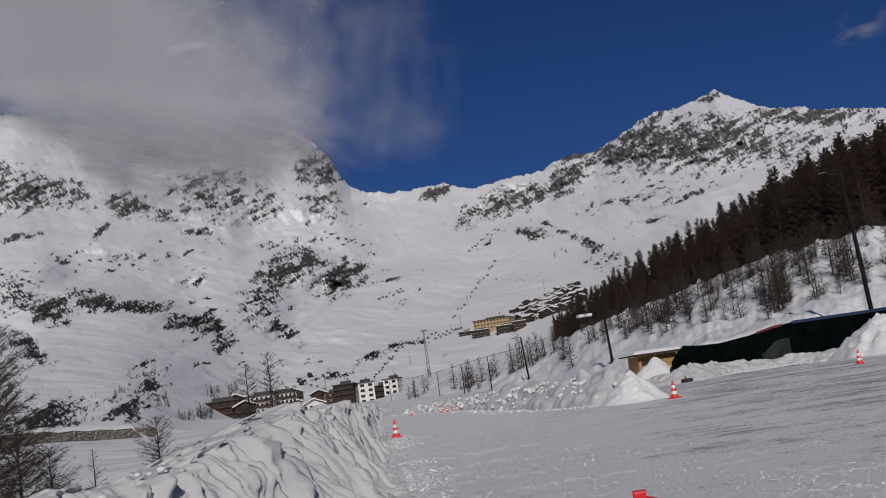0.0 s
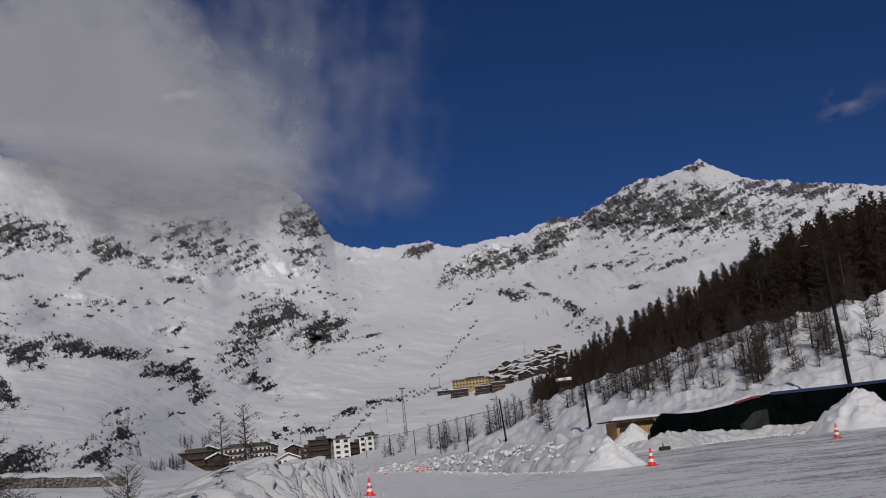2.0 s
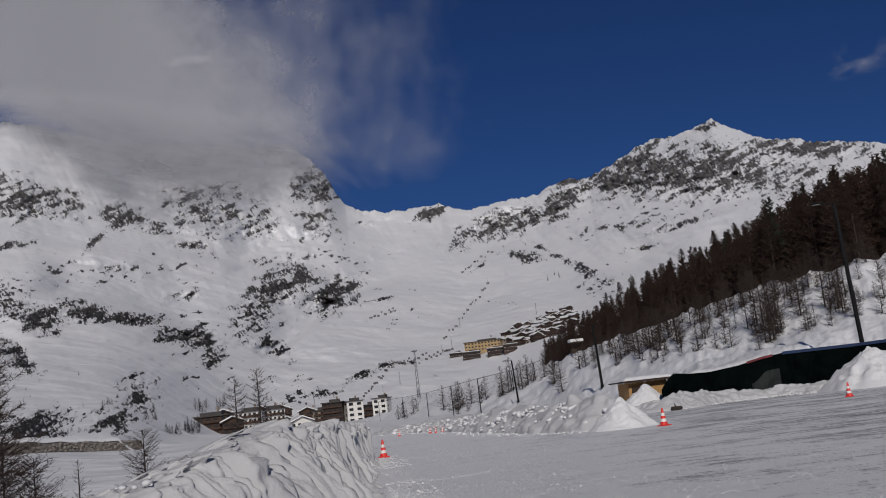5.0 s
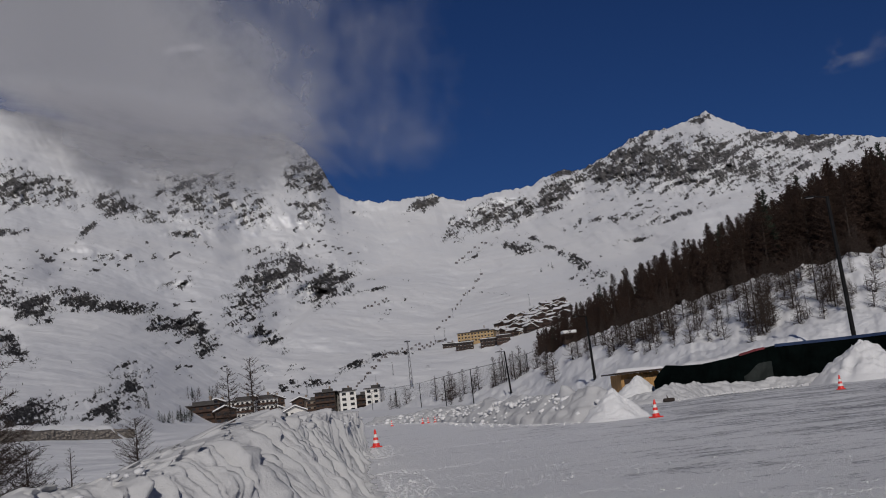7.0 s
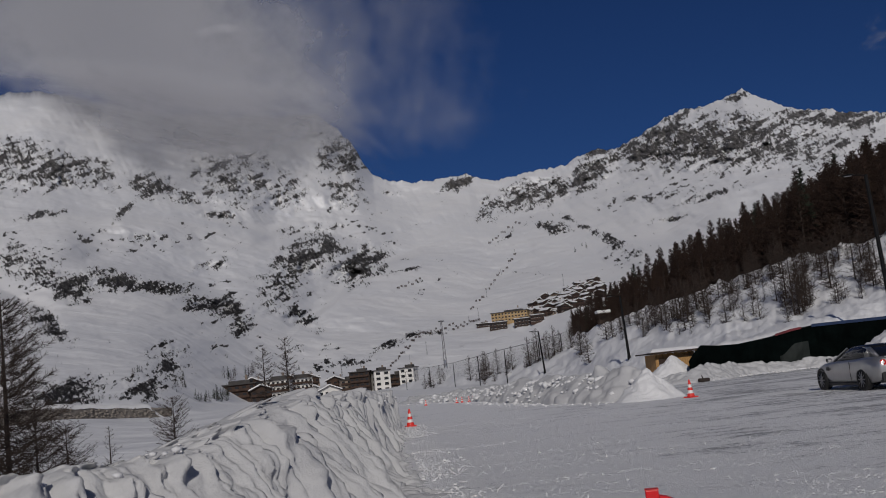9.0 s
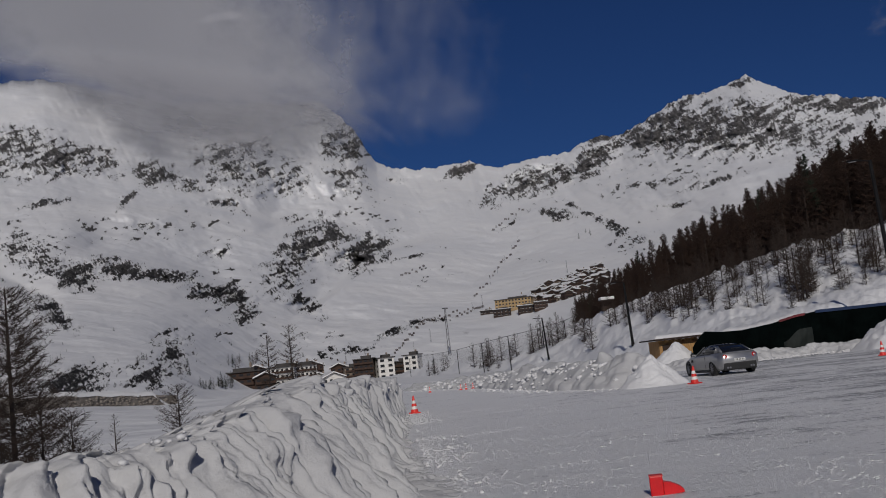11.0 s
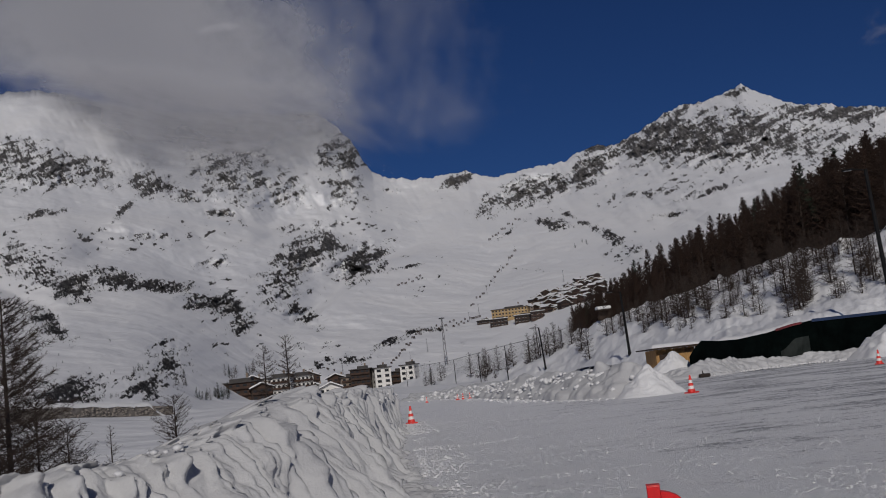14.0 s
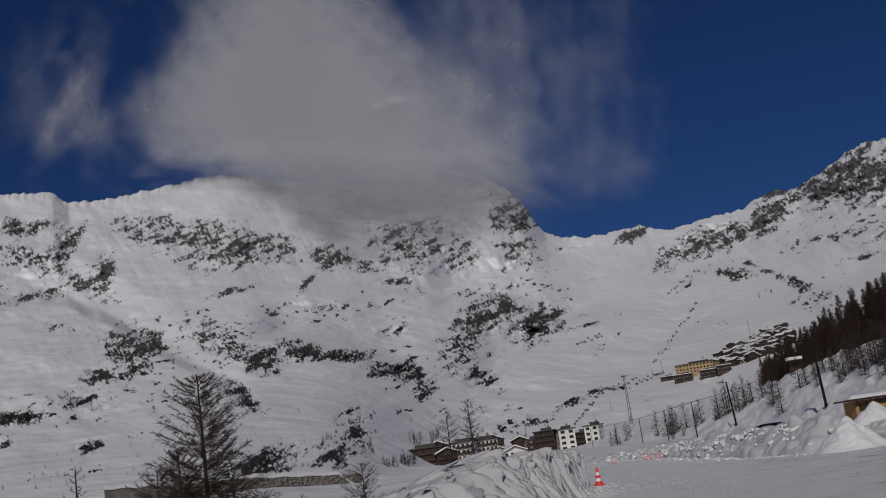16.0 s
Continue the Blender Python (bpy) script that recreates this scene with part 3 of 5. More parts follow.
# ---- trees ----
def larch_cloud(seed, height, limbs, twigs, spread, thick, taper=1.0, start=0.02):
    """The limbs and fine twigs of a bare larch: points and triangles."""
    rng = random.Random(seed)
    verts, faces = [], []

    def blade(a, b, w):
        d = (b - a).normalized()
        s = d.cross(Vector((rng.uniform(-1, 1), rng.uniform(-1, 1), rng.uniform(-1, 1))))
        s = s.normalized() * w if s.length > 1e-4 else Vector((w, 0, 0))
        q = d.cross(s)
        k = len(verts)
        verts.extend([a + s, a - 0.5 * s + 0.87 * q, a - 0.5 * s - 0.87 * q, b])
        faces.extend([(k, k + 1, k + 3), (k + 1, k + 2, k + 3), (k + 2, k, k + 3)])

    def sliver(a, b, w):
        d = (b - a).normalized()
        s = d.cross(Vector((rng.uniform(-1, 1), rng.uniform(-1, 1), rng.uniform(-1, 1))))
        s = s.normalized() * w if s.length > 1e-4 else Vector((w, 0, 0))
        k = len(verts)
        verts.extend([a + s, a - s, b])
        faces.append((k, k + 1, k + 2))

    for i in range(limbs):
        f = (i + rng.random()) / limbs
        z = height * (start + (0.985 - start) * f)
        reach = spread * height * ((1 - f) ** (0.75 * taper)) * rng.uniform(0.55, 1.1) * (0.55 + 0.45 * smooth(0, 0.2, f)) + 0.02 * height
        ang = rng.uniform(0, 6.283)
        out = Vector((math.cos(ang), math.sin(ang), rng.uniform(-0.12, 0.22) + 0.45 * f))
        a = Vector((0, 0, z))
        b = a + out * reach
        mid = a + out * reach * 0.5 - Vector((0, 0, 0.06 * reach))
        b.z += 0.08 * reach
        blade(a, mid, 0.0045 * height * thick * (1.15 - f))
        blade(mid, b, 0.003 * height * thick * (1.15 - f))
        for j in range(twigs):
            g = rng.uniform(0.15, 1.0)
            p = a.lerp(mid, g * 2) if g < 0.5 else mid.lerp(b, g * 2 - 1)
            way = (out.normalized() * 0.6 + Vector((rng.uniform(-1, 1), rng.uniform(-1, 1), rng.uniform(-0.6, 0.7)))).normalized()
            sliver(p, p + way * height * rng.uniform(0.03, 0.085) * (1.15 - 0.9 * f), 0.0021 * height * thick)
    return verts, faces


def larch_meshes(seed, height, limbs, twigs, spread, thick, twig_mat, taper=1.0, start=0.12):
    """A bare larch: the trunk and the crown, as two meshes."""
    trunk = tube(0.017 * height, 0.003 * height, (0, 0, -0.6), (0, 0, height), 7)
    tm = bpy.data.meshes.new("trunk")
    trunk.to_mesh(tm)
    trunk.free()
    tm.materials.append(MAT_BARK)
    return tm, mesh_from("crown", *larch_cloud(seed, height, limbs, twigs, spread, thick, taper, start), twig_mat, False)


def tree(name, meshes, label, category, group, x, y, z, turn, size):
    root = tagged(new(name), label, category, group)
    part("trunk", meshes[0], None, root)
    part("crown", meshes[1], None, root)
    root.matrix_basis = pose(x, y, z, 0, 0, turn) @ Matrix.Diagonal((size, size, size, 1))
    return root


def ground_at(x, y):
    return float(near_height(np.array([x]), np.array([y]))[0])


TREETOPS = [(7.0, 2.9), (7.8, 3.29), (8.84, 4.22), (11.4, 5.25), (13.2, 6.05), (16.3, 7.1), (19.3, 8.39), (21.65, 9.42), (24.1, 9.96), (30, 11)]


def make_forest():
    kinds = [larch_meshes(200 + k, 12.0, 200, 32, 0.25, 0.9, MAT_TWIG, 1.3, 0.02) for k in range(6)]
    dark = larch_meshes(230, 12.0, 150, 26, 0.14, 1.9, MAT_NEEDLE, 1.2, 0.04)
    rng = random.Random(11)
    placed, tries = [], 0
    while len(placed) < 290 and tries < 6000:
        tries += 1
        bear = rng.uniform(7.2, 30)
        edge = float(along(BANK_TOP_D, bear))
        d = edge + 2 + 80 * rng.random() ** 1.7
        x, y = place(bear, d)
        if any((x - a) ** 2 + (y - b) ** 2 < 5.0 for a, b in placed):
            continue
        z = ground_at(x, y) - 0.2
        top = float(along(TREETOPS, bear)) + rng.uniform(-0.7, 0.2)
        h = min(max(EYE + d * math.tan(radians(top)) - z, 6.5), 14.5) * rng.uniform(0.86, 1.04)
        placed.append((x, y))
        spruce = rng.random() < 0.035
        tree("spruce" if spruce else "larch", dark if spruce else rng.choice(kinds),
             "dark green spruce among the bare larches on the bank" if spruce else "bare red-brown winter larch in the wood above the bank", "tree", "wood above the track", x, y, z, rng.uniform(0, 360), h / 12.0)


def make_wood_behind():
    """The depth of the wood: its crowns close up into one mass."""
    verts, faces = larch_cloud(295, 12.0, 85, 10, 0.24, 2.3)
    rng = random.Random(13)
    co, tris = np.array([tuple(v) for v in verts]), np.array(faces)
    all_co, all_tris = [], []
    for k in range(340):
        bear = rng.uniform(7.4, 30)
        d = float(along(BANK_TOP_D, bear)) + 2 + 85 * rng.random() ** 1.4
        x, y = place(bear, d)
        z = ground_at(x, y) - 0.2
        top = float(along(TREETOPS, bear)) + rng.uniform(-1.1, -0.25)
        size = min(max(EYE + d * math.tan(radians(top)) - z, 5.5), 13.5) / 12.0
        turn = rng.uniform(0, 6.283)
        c, q = math.cos(turn) * size, math.sin(turn) * size
        all_co.append(np.stack([x + c * co[:, 0] - q * co[:, 1], y + q * co[:, 0] + c * co[:, 1], z + size * co[:, 2]], -1))
        all_tris.append(tris + k * len(co))
    me = mesh_from("wood", np.concatenate(all_co), np.concatenate(all_tris).tolist(), MAT_TWIG, False)
    tagged(new("wood", me), "dense dark mass of bare larches deeper in the wood", "wood", kind="stuff")


def make_saplings():
    kinds = [larch_meshes(240 + k, 5.0, 90, 26, 0.31, 1.1, MAT_TWIG_GREY, 0.8, 0.02) for k in range(4)]
    rng = random.Random(5)
    label = "bare young larch standing in snow on the bank"
    for bear, f, h in [(7.5, 0.45, 4.5), (8.9, 0.60, 4.0), (11.1, 0.55, 4.0), (11.5, 0.60, 4.5), (12.1, 0.60, 5.0), (12.7, 0.65, 5.5), (13.2, 0.60, 5.0), (13.7, 0.70, 5.0), (14.1, 0.65, 5.5), (14.9, 0.75, 4.5), (15.4, 0.80, 4.5), (13.0, 0.50, 3.5), (16.4, 0.85, 4.0), (16.8, 0.80, 5.0), (18.2, 0.55, 5.0), (18.5, 0.50, 5.5), (18.8, 0.55, 5.0), (19.2, 0.60, 5.0), (19.3, 0.85, 4.0), (20.4, 0.60, 5.0)] + [(20.7, 0.80, 4.0), (21.6, 0.65, 5.0), (22.0, 0.80, 4.0), (19.9, 0.90, 4.0), (18.1, 0.90, 4.5), (17.7, 0.90, 4.0), (-0.6, 0.20, 4.0), (-0.1, 0.30, 4.5), (1.5, 0.35, 5.0), (2.0, 0.30, 4.5), (2.4, 0.30, 5.0), (3.0, 0.40, 4.5), (3.8, 0.45, 4.0), (4.7, 0.50, 5.0), (5.2, 0.55, 5.0), (6.1, 0.60, 4.5), (7.0, 0.70, 4.0), (22.4, 0.50, 4.0), (10.2, 0.70, 4.0), (10.7, 0.75, 4.0)]:
        toe, top = float(along(BANK_TOE, bear)), float(along(BANK_TOP_D, bear))
        x, y = place(bear, toe + f * (top - toe))
        h = h * (1.35 if bear < 9 else 1.0)
        tree("young_larch", rng.choice(kinds), label, "tree", "saplings on the bank", x, y, ground_at(x, y) - 0.15, rng.uniform(0, 360), h / 5.0)
        for _ in range(2):
            b2, f2 = bear + rng.gauss(0, 0.5), f + rng.gauss(0, 0.12)
            x, y = place(b2, toe + min(max(f2, 0.1), 1.0) * (top - toe))
            tree("young_larch", rng.choice(kinds), label, "tree", "saplings on the bank", x, y, ground_at(x, y) - 0.15, rng.uniform(0, 360), h / 5.0 * rng.uniform(0.4, 0.95))


    for _ in range(120):
        bear, f = rng.uniform(9.5, 25), rng.uniform(0.4, 1.03)
        toe, top = float(along(BANK_TOE, bear)), float(along(BANK_TOP_D, bear))
        x, y = place(bear, toe + f * (top - toe))
        tree("young_larch", rng.choice(kinds), label, "tree", "saplings on the bank", x, y, ground_at(x, y) - 0.15, rng.uniform(0, 360), rng.uniform(0.2, 0.7))


make_forest()
make_wood_behind()
make_saplings()


# ---- clouds round the high peak ----
def cloud_material(name, tone):
    m, nodes, links, bsdf = material(name)
    nodes.remove(bsdf)
    mask = nodes.new("ShaderNodeAttribute")
    mask.attribute_name = "thickness"
    coords = nodes.new("ShaderNodeTexCoord").outputs["Object"]
    fine = noise_node(nodes, links, coords, 0.006, 7.0, 0.6)
    total = nodes.new("ShaderNodeMath")
    total.operation = "MULTIPLY_ADD"
    links.new(fine, total.inputs[0])
    total.inputs[1].default_value = 0.5
    links.new(mask.outputs["Fac"], total.inputs[2])
    shift = nodes.new("ShaderNodeMapRange")
    shift.interpolation_type = "SMOOTHSTEP"
    links.new(total.outputs[0], shift.inputs["Value"])
    shift.inputs["From Min"].default_value, shift.inputs["From Max"].default_value = 0.28, 1.15
    shift.inputs["To Max"].default_value = 0.8
    diffuse, through_light, clear = nodes.new("ShaderNodeBsdfDiffuse"), nodes.new("ShaderNodeBsdfTranslucent"), nodes.new("ShaderNodeBsdfTransparent")
    for n in (diffuse, through_light):
        n.inputs["Color"].default_value = (tone, tone, tone * 1.04, 1)
    body, mix = nodes.new("ShaderNodeMixShader"), nodes.new("ShaderNodeMixShader")
    body.inputs["Fac"].default_value = 0.4
    links.new(diffuse.outputs[0], body.inputs[1])
    links.new(through_light.outputs[0], body.inputs[2])
    links.new(shift.outputs["Result"], mix.inputs["Fac"])
    links.new(clear.outputs[0], mix.inputs[1])
    links.new(body.outputs[0], mix.inputs[2])
    links.new(mix.outputs[0], nodes["Material Output"].inputs["Surface"])
    return m


# the rim is a paler copy: sunlight put into the vapour's colour
MAT_CLOUD, MAT_CLOUD_RIM = cloud_material("cloud_vapour", 0.63), cloud_material("vapour_painted_sunlit", 0.9)


def range_distance(bear, rise):
    """How far the upper slopes lie, smoothed; over the skyline the ridge's own distance."""
    columns = bear[0, ::4]
    steps = np.linspace(0.3, 1.0, 160)[:, None] * np.ones_like(columns)[None]
    d, e, _ = mountain(np.broadcast_to(columns, steps.shape), steps)
    far = np.stack([np.interp(rise[:, 0], np.maximum.accumulate(e[:, k]), d[:, k]) for k in range(len(columns))], -1)
    # never behind the crags
    for k in range(7):
        far[1:-1] = np.minimum(np.minimum(far[:-2], far[2:]), far[1:-1])
        if k < 3:
            far[:, 1:-1] = np.minimum(np.minimum(far[:, :-2], far[:, 2:]), far[:, 1:-1])
    for _ in range(30):
        far[:, 1:-1] = (far[:, :-2] + 2 * far[:, 1:-1] + far[:, 2:]) / 4
        far[1:-1] = (far[:-2] + 2 * far[1:-1] + far[2:]) / 4
    return np.stack([np.interp(bear[0], columns, row) for row in far])


def veil(parent, nearness, seed, shape, b0, b1, e0, e1, billow=120.0, mat=None):
    """One billowing sheet of vapour at that share of the range's distance; shape(bearing, elevation) gives how dense it is."""
    bear, rise = np.meshgrid(np.linspace(b0, b1, 261), np.linspace(e0, e1, 180))
    d = range_distance(bear, rise) * nearness + billow * fbm(bear / 9, rise / 9, 1, seed)
    density = shape(bear, rise, seed)
    border = smooth(b0, b0 + 2, bear) * smooth(b1, b1 - 2, bear) * smooth(e0, e0 + 1, rise) * smooth(e1, e1 - 1, rise)
    co = np.stack([d * np.sin(np.radians(bear)), d * np.cos(np.radians(bear)), EYE + d * np.tan(np.radians(rise))], -1)
    thick = ((density + 0.3) * border - 0.3).reshape(-1)
    me = grid_mesh("veil", co, False, mat or MAT_CLOUD)
    layer(me, "thickness", thick)
    bm = bmesh.new()
    bm.from_mesh(me)
    bm.verts.ensure_lookup_table()
    bmesh.ops.delete(bm, geom=[v for v in bm.verts if thick[v.index] < -0.16], context="VERTS")
    bm.to_mesh(me)
    bm.free()
    return part("veil", me, None, parent)


def main_cloud(b, e, seed):
    """The body of the cloud, thinning out over the upper slopes."""
    left = along([(8, -19), (13, -20), (15, -24), (18, -25.5), (21, -24), (24, -21.5), (27, -19.5), (31, -18)], e)
    right = along([(8, -4.5), (12, -4.0), (15, -3.2), (18, -4.2), (21, -6.5), (24, -9.5), (27, -11.5), (31, -12)], e)
    ragged = 1.5 * fbm(b / 3.4, e / 2.6, 5, seed + 5, 0.6)
    body = smooth(-3.0, 6.0, b - left + ragged) * smooth(-5.0, 8.0, right - b + ragged)
    floor = along([(-26, 15.4), (-20, 15.0), (-17, 13.6), (-14, 11.9), (-9, 11.1), (-4, 11.0), (-1, 11.2)], b)
    base = smooth(-1.3, 5.4, e - floor + 1.1 * fbm(b / 2.2, e / 1.8, 4, seed + 9))
    return 1.0 * body * base - 0.06 + (0.16 + 0.12 * (1 - body)) * fbm(b / 2.6 + 0.25 * e, e / 3.8, 5, seed)


def haze_right(b, e, seed):
    """Thin vapour trailing off into the blue."""
    field = smooth(11, -6.0, b + 1.2 * fbm(b / 2.5, e / 5, 3, seed + 3)) * smooth(-12, -5, b) * smooth(10.2, 14, e) * smooth(31, 22, e)
    return 0.6 * field + 0.24 * fbm(b / 2.0 - 0.1 * e, e / 7.5, 5, seed) * field - 0.14


def bright_rim(b, e, seed):
    """A small roll of vapour on the cloud's upper edge, painted pale as sunlit."""
    u, v = b + 10.3, e - 19.5
    arc = np.exp(-((v + 0.16 * u * u - 0.12 * u) / (0.2 + 0.1 * (v < -0.16 * u * u))) ** 2) * smooth(-1.5, -0.6, u) * smooth(1.7, 0.6, u)
    return 1.0 * arc * (1 + 0.5 * fbm(b / 0.4, e / 0.3, 3, seed)) - 0.14


def wisps_left(b, e, seed):
    field = np.exp(-((b + 27.5) / 3.4) ** 2 - ((e - 20.5) / 4.8) ** 2)
    return 0.46 * field + 0.5 * fbm(b / 1.7 - 0.2 * e, e / 2.4, 5, seed) * field - 0.1


def far_wisp(b, e, seed):
    return 0.42 * np.exp(-((b - 25 - 0.8 * (e - 14)) / 2.4) ** 2 - ((e - 14.8) / 1.2) ** 2) + 0.5 * fbm(b / 1.2, e / 0.8, 4, seed) * np.exp(-((b - 24) / 3) ** 2 - ((e - 15) / 1.5) ** 2) - 0.2


cloud = tagged(new("cloud"), "grey-white cloud wrapped round the high snowy peak", "cloud")
for k in range(2):
    veil(cloud, 0.985 - 0.006 * k, 301 + 17 * k, main_cloud, -32, 6, 9, 30.5, 0)
veil(cloud, 0.9765, 371, bright_rim, -14, -6, 17, 22, 0, MAT_CLOUD_RIM)
cloud_wisps = tagged(new("cloud_wisp"), "thin torn wisps of cloud in blue sky", "cloud")
veil(cloud_wisps, 1.02, 380, haze_right, -14, 12, 9, 32, 30)
veil(cloud_wisps, 1.03, 390, wisps_left, -36, -18, 13, 30, 30)
cloud_far = tagged(new("cloud_wisp"), "small faint cloud above the wood", "cloud")
veil(cloud_far, 1.03, 360, far_wisp, 17, 33, 10, 20, 60)


# ---- large larches in the hollow beside the track ----
def make_hollow_trees():
    fine = [larch_meshes(260, 10.0, 300, 60, 0.33, 0.62, MAT_TWIG_GREY, 0.62, 0.03), larch_meshes(261, 10.0, 170, 44, 0.36, 0.8, MAT_TWIG_GREY, 0.5, 0.08)]
    thin = larch_meshes(270, 10.0, 60, 12, 0.16, 0.8, MAT_TWIG_GREY, 0.8, 0.2)
    spare = larch_meshes(272, 10.0, 80, 22, 0.22, 1.0, MAT_TWIG_GREY, 0.6, 0.25)
    for bear, d, top, kind, label in [(-22.0, 46, 6.2, fine[0], "tall bare larch with dense fine twigs in the snowy hollow"), (-24.4, 58, 1.6, fine[1], "bare larch in the snowy hollow"), (-20.7, 49, 1.0, fine[1], "bare larch in the snowy hollow"), (-19.3, 54, -0.1, fine[1], "bare larch in the snowy hollow"), (-23.3, 44, 2.6, fine[0], "bare larch in the snowy hollow"),
                                      (-14.05, 78, 0.65, fine[1], "bushy bare larch standing in snow below the bank"), (-17.25, 62, -0.45, thin, "thin bare larch sapling in the hollow"),
                                      (-28.3, 62, 2.3, thin, "thin bare larch sapling in the hollow"), (-8.1, 150, 3.2, spare, "bare leafless tree with open crown behind the snow bank"),
                                      (-9.3, 156, 2.75, spare, "bare leafless tree with open crown behind the snow bank"), (-6.9, 190, 1.3, spare, "bare leafless tree with open crown behind the snow bank")]:
        x, y = place(bear, d)
        z = ground_at(x, y) - 0.2
        tree("larch", kind, label, "tree", "trees beside the track", x, y, z, bear * 37, (EYE + d * math.tan(radians(top)) - z) / 10.0)


make_hollow_trees()

# ---- traffic cones and the red block ----
MAT_CONE_RED = plain("cone_red", (0.75, 0.03, 0.02), 0.45, 0, 0.15, 8)
MAT_CONE_WHITE = plain("cone_white", (0.8, 0.78, 0.75), 0.5, 0, 0.1, 8)
MAT_CUT = plain("sawn_wood", (0.4, 0.28, 0.15), 0.8, 0, 0.2, 8)
MAT_RED = plain("red_plastic", (0.7, 0.006, 0.01), 0.4, 0, 0.12, 6)


def ring(r1, r2, z1, z2):
    return tube(r1, r2, (0, 0, z1), (0, 0, z2), 20)


def make_cone():
    root = tagged(new("traffic_cone"), "red and white striped traffic cone on the ice", "traffic cone", "cones round the track")
    part("base", box((0.42, 0.42, 0.05), (0, 0, 0.025), 0.015), MAT_CONE_RED, root)
    edges = [0.05, 0.17, 0.29, 0.40, 0.52, 0.70]
    rad = [0.155 - 0.125 * (z - 0.05) / 0.65 for z in edges]
    for k in range(5):
        band = ring(rad[k], rad[k + 1], edges[k], edges[k + 1])
        part("white_band" if k % 2 else "red_band", band, MAT_CONE_WHITE if k % 2 else MAT_CONE_RED, root)
    part("tip", ring(0.032, 0.022, 0.70, 0.715), MAT_CONE_RED, root)
    return root


cone = make_cone()
cone.matrix_basis = pose(-1.45, 43.6, 0.0, 0, 0, 12)
for x, y, turn in ((9.75, 42.8, 30), (21.3, 52.6, -20)):
    copy_thing(cone, pose(x, y, 0.0, 0, 0, turn))
for x, y, turn in ((-1.4, 81.5, 10), (0.9, 78.9, 40), (1.3, 78.7, 15), (1.8, 78.5, 70), (2.1, 78.7, 25)):
    tagged(copy_thing(cone, pose(x, y, 0.0, 0, 0, turn) @ Matrix.Diagonal((0.6, 0.6, 0.6, 1))), "small red and white cone before the far snow bank")


def make_red_block():
    root = tagged(new("red_block"), "small bright red plastic marker block lying on the ice", "marker")
    part("block", box((0.17, 0.2, 0.24), (-0.09, 0, 0.12), 0.012), MAT_RED, root)
    bm = bmesh.new()
    wedge = [(0, 0.0), (0.26, 0.02), (0.255, 0.055), (0.2, 0.1), (0.1, 0.145), (0, 0.165)]
    lower = [bm.verts.new((x, -0.08, z)) for x, z in wedge]
    upper = [bm.verts.new((x, 0.08, z)) for x, z in wedge]
    bm.faces.new(lower)
    bm.faces.new(upper[::-1])
    for i in range(6):
        bm.faces.new((lower[i], upper[i], upper[(i + 1) % 6], lower[(i + 1) % 6]))
    bmesh.ops.recalc_face_normals(bm, faces=bm.faces)
    part("wedge", bm, MAT_RED, root)
    part("rim", box((0.18, 0.21, 0.012), (-0.09, 0, 0.243), 0.004), MAT_CONE_RED, root)
    root.matrix_basis = pose(2.27, 12.15, 0.005, 0, 0, -8) @ Matrix.Diagonal((0.85, 0.85, 0.9, 1))


make_red_block()


def make_log():
    root = tagged(new("log"), "short brown log stub lying at the foot of the snow bank", "log")
    part("bark", tube(0.13, 0.11, (-0.35, 0, 0.11), (0.35, 0.1, 0.12), 12), MAT_BARK, root)
    part("cut_end", tube(0.1, 0.1, (0.34, 0.1, 0.12), (0.365, 0.102, 0.12), 12), MAT_CUT, root, "pale sawn end")
    part("branch", tube(0.05, 0.02, (-0.1, 0, 0.18), (-0.2, -0.1, 0.42), 8), MAT_BARK, root)
    root.matrix_basis = pose(15.6, 64.4, 0.0, 0, 0, 15)


make_log()

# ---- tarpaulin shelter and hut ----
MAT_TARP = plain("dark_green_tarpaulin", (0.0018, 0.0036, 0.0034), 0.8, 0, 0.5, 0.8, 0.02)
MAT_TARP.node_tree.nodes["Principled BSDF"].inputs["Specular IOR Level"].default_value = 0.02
MAT_TARP_BLUE = plain("blue_tarpaulin_edge", (0.008, 0.025, 0.075), 0.8, 0, 0.3, 1)
MAT_TARP_RED = plain("faded_red_edge", (0.13, 0.02, 0.025), 0.8, 0, 0.4, 1)
MAT_TARP_GREY = plain("grey_green_patch", (0.011, 0.016, 0.014), 0.8, 0, 0.4, 1.5)
MAT_WOOD = plain("pale_larch_boards", (0.42, 0.24, 0.09), 0.75, 0, 0.35, 2, 0.01, (6, 6, 0.6))
MAT_DARKWOOD = plain("dark_stained_wood", (0.035, 0.02, 0.013), 0.8, 0, 0.4, 2, 0.01, (6, 6, 0.6))
MAT_STEEL = plain("weathered_dark_steel", (0.012, 0.012, 0.013), 0.7, 0.0, 0.3, 3)
MAT_STEEL.node_tree.nodes["Principled BSDF"].inputs["Specular IOR Level"].default_value = 0.1
MAT_GREY_STEEL = plain("galvanised_steel", (0.2, 0.2, 0.21), 0.5, 0.5, 0.2, 3)


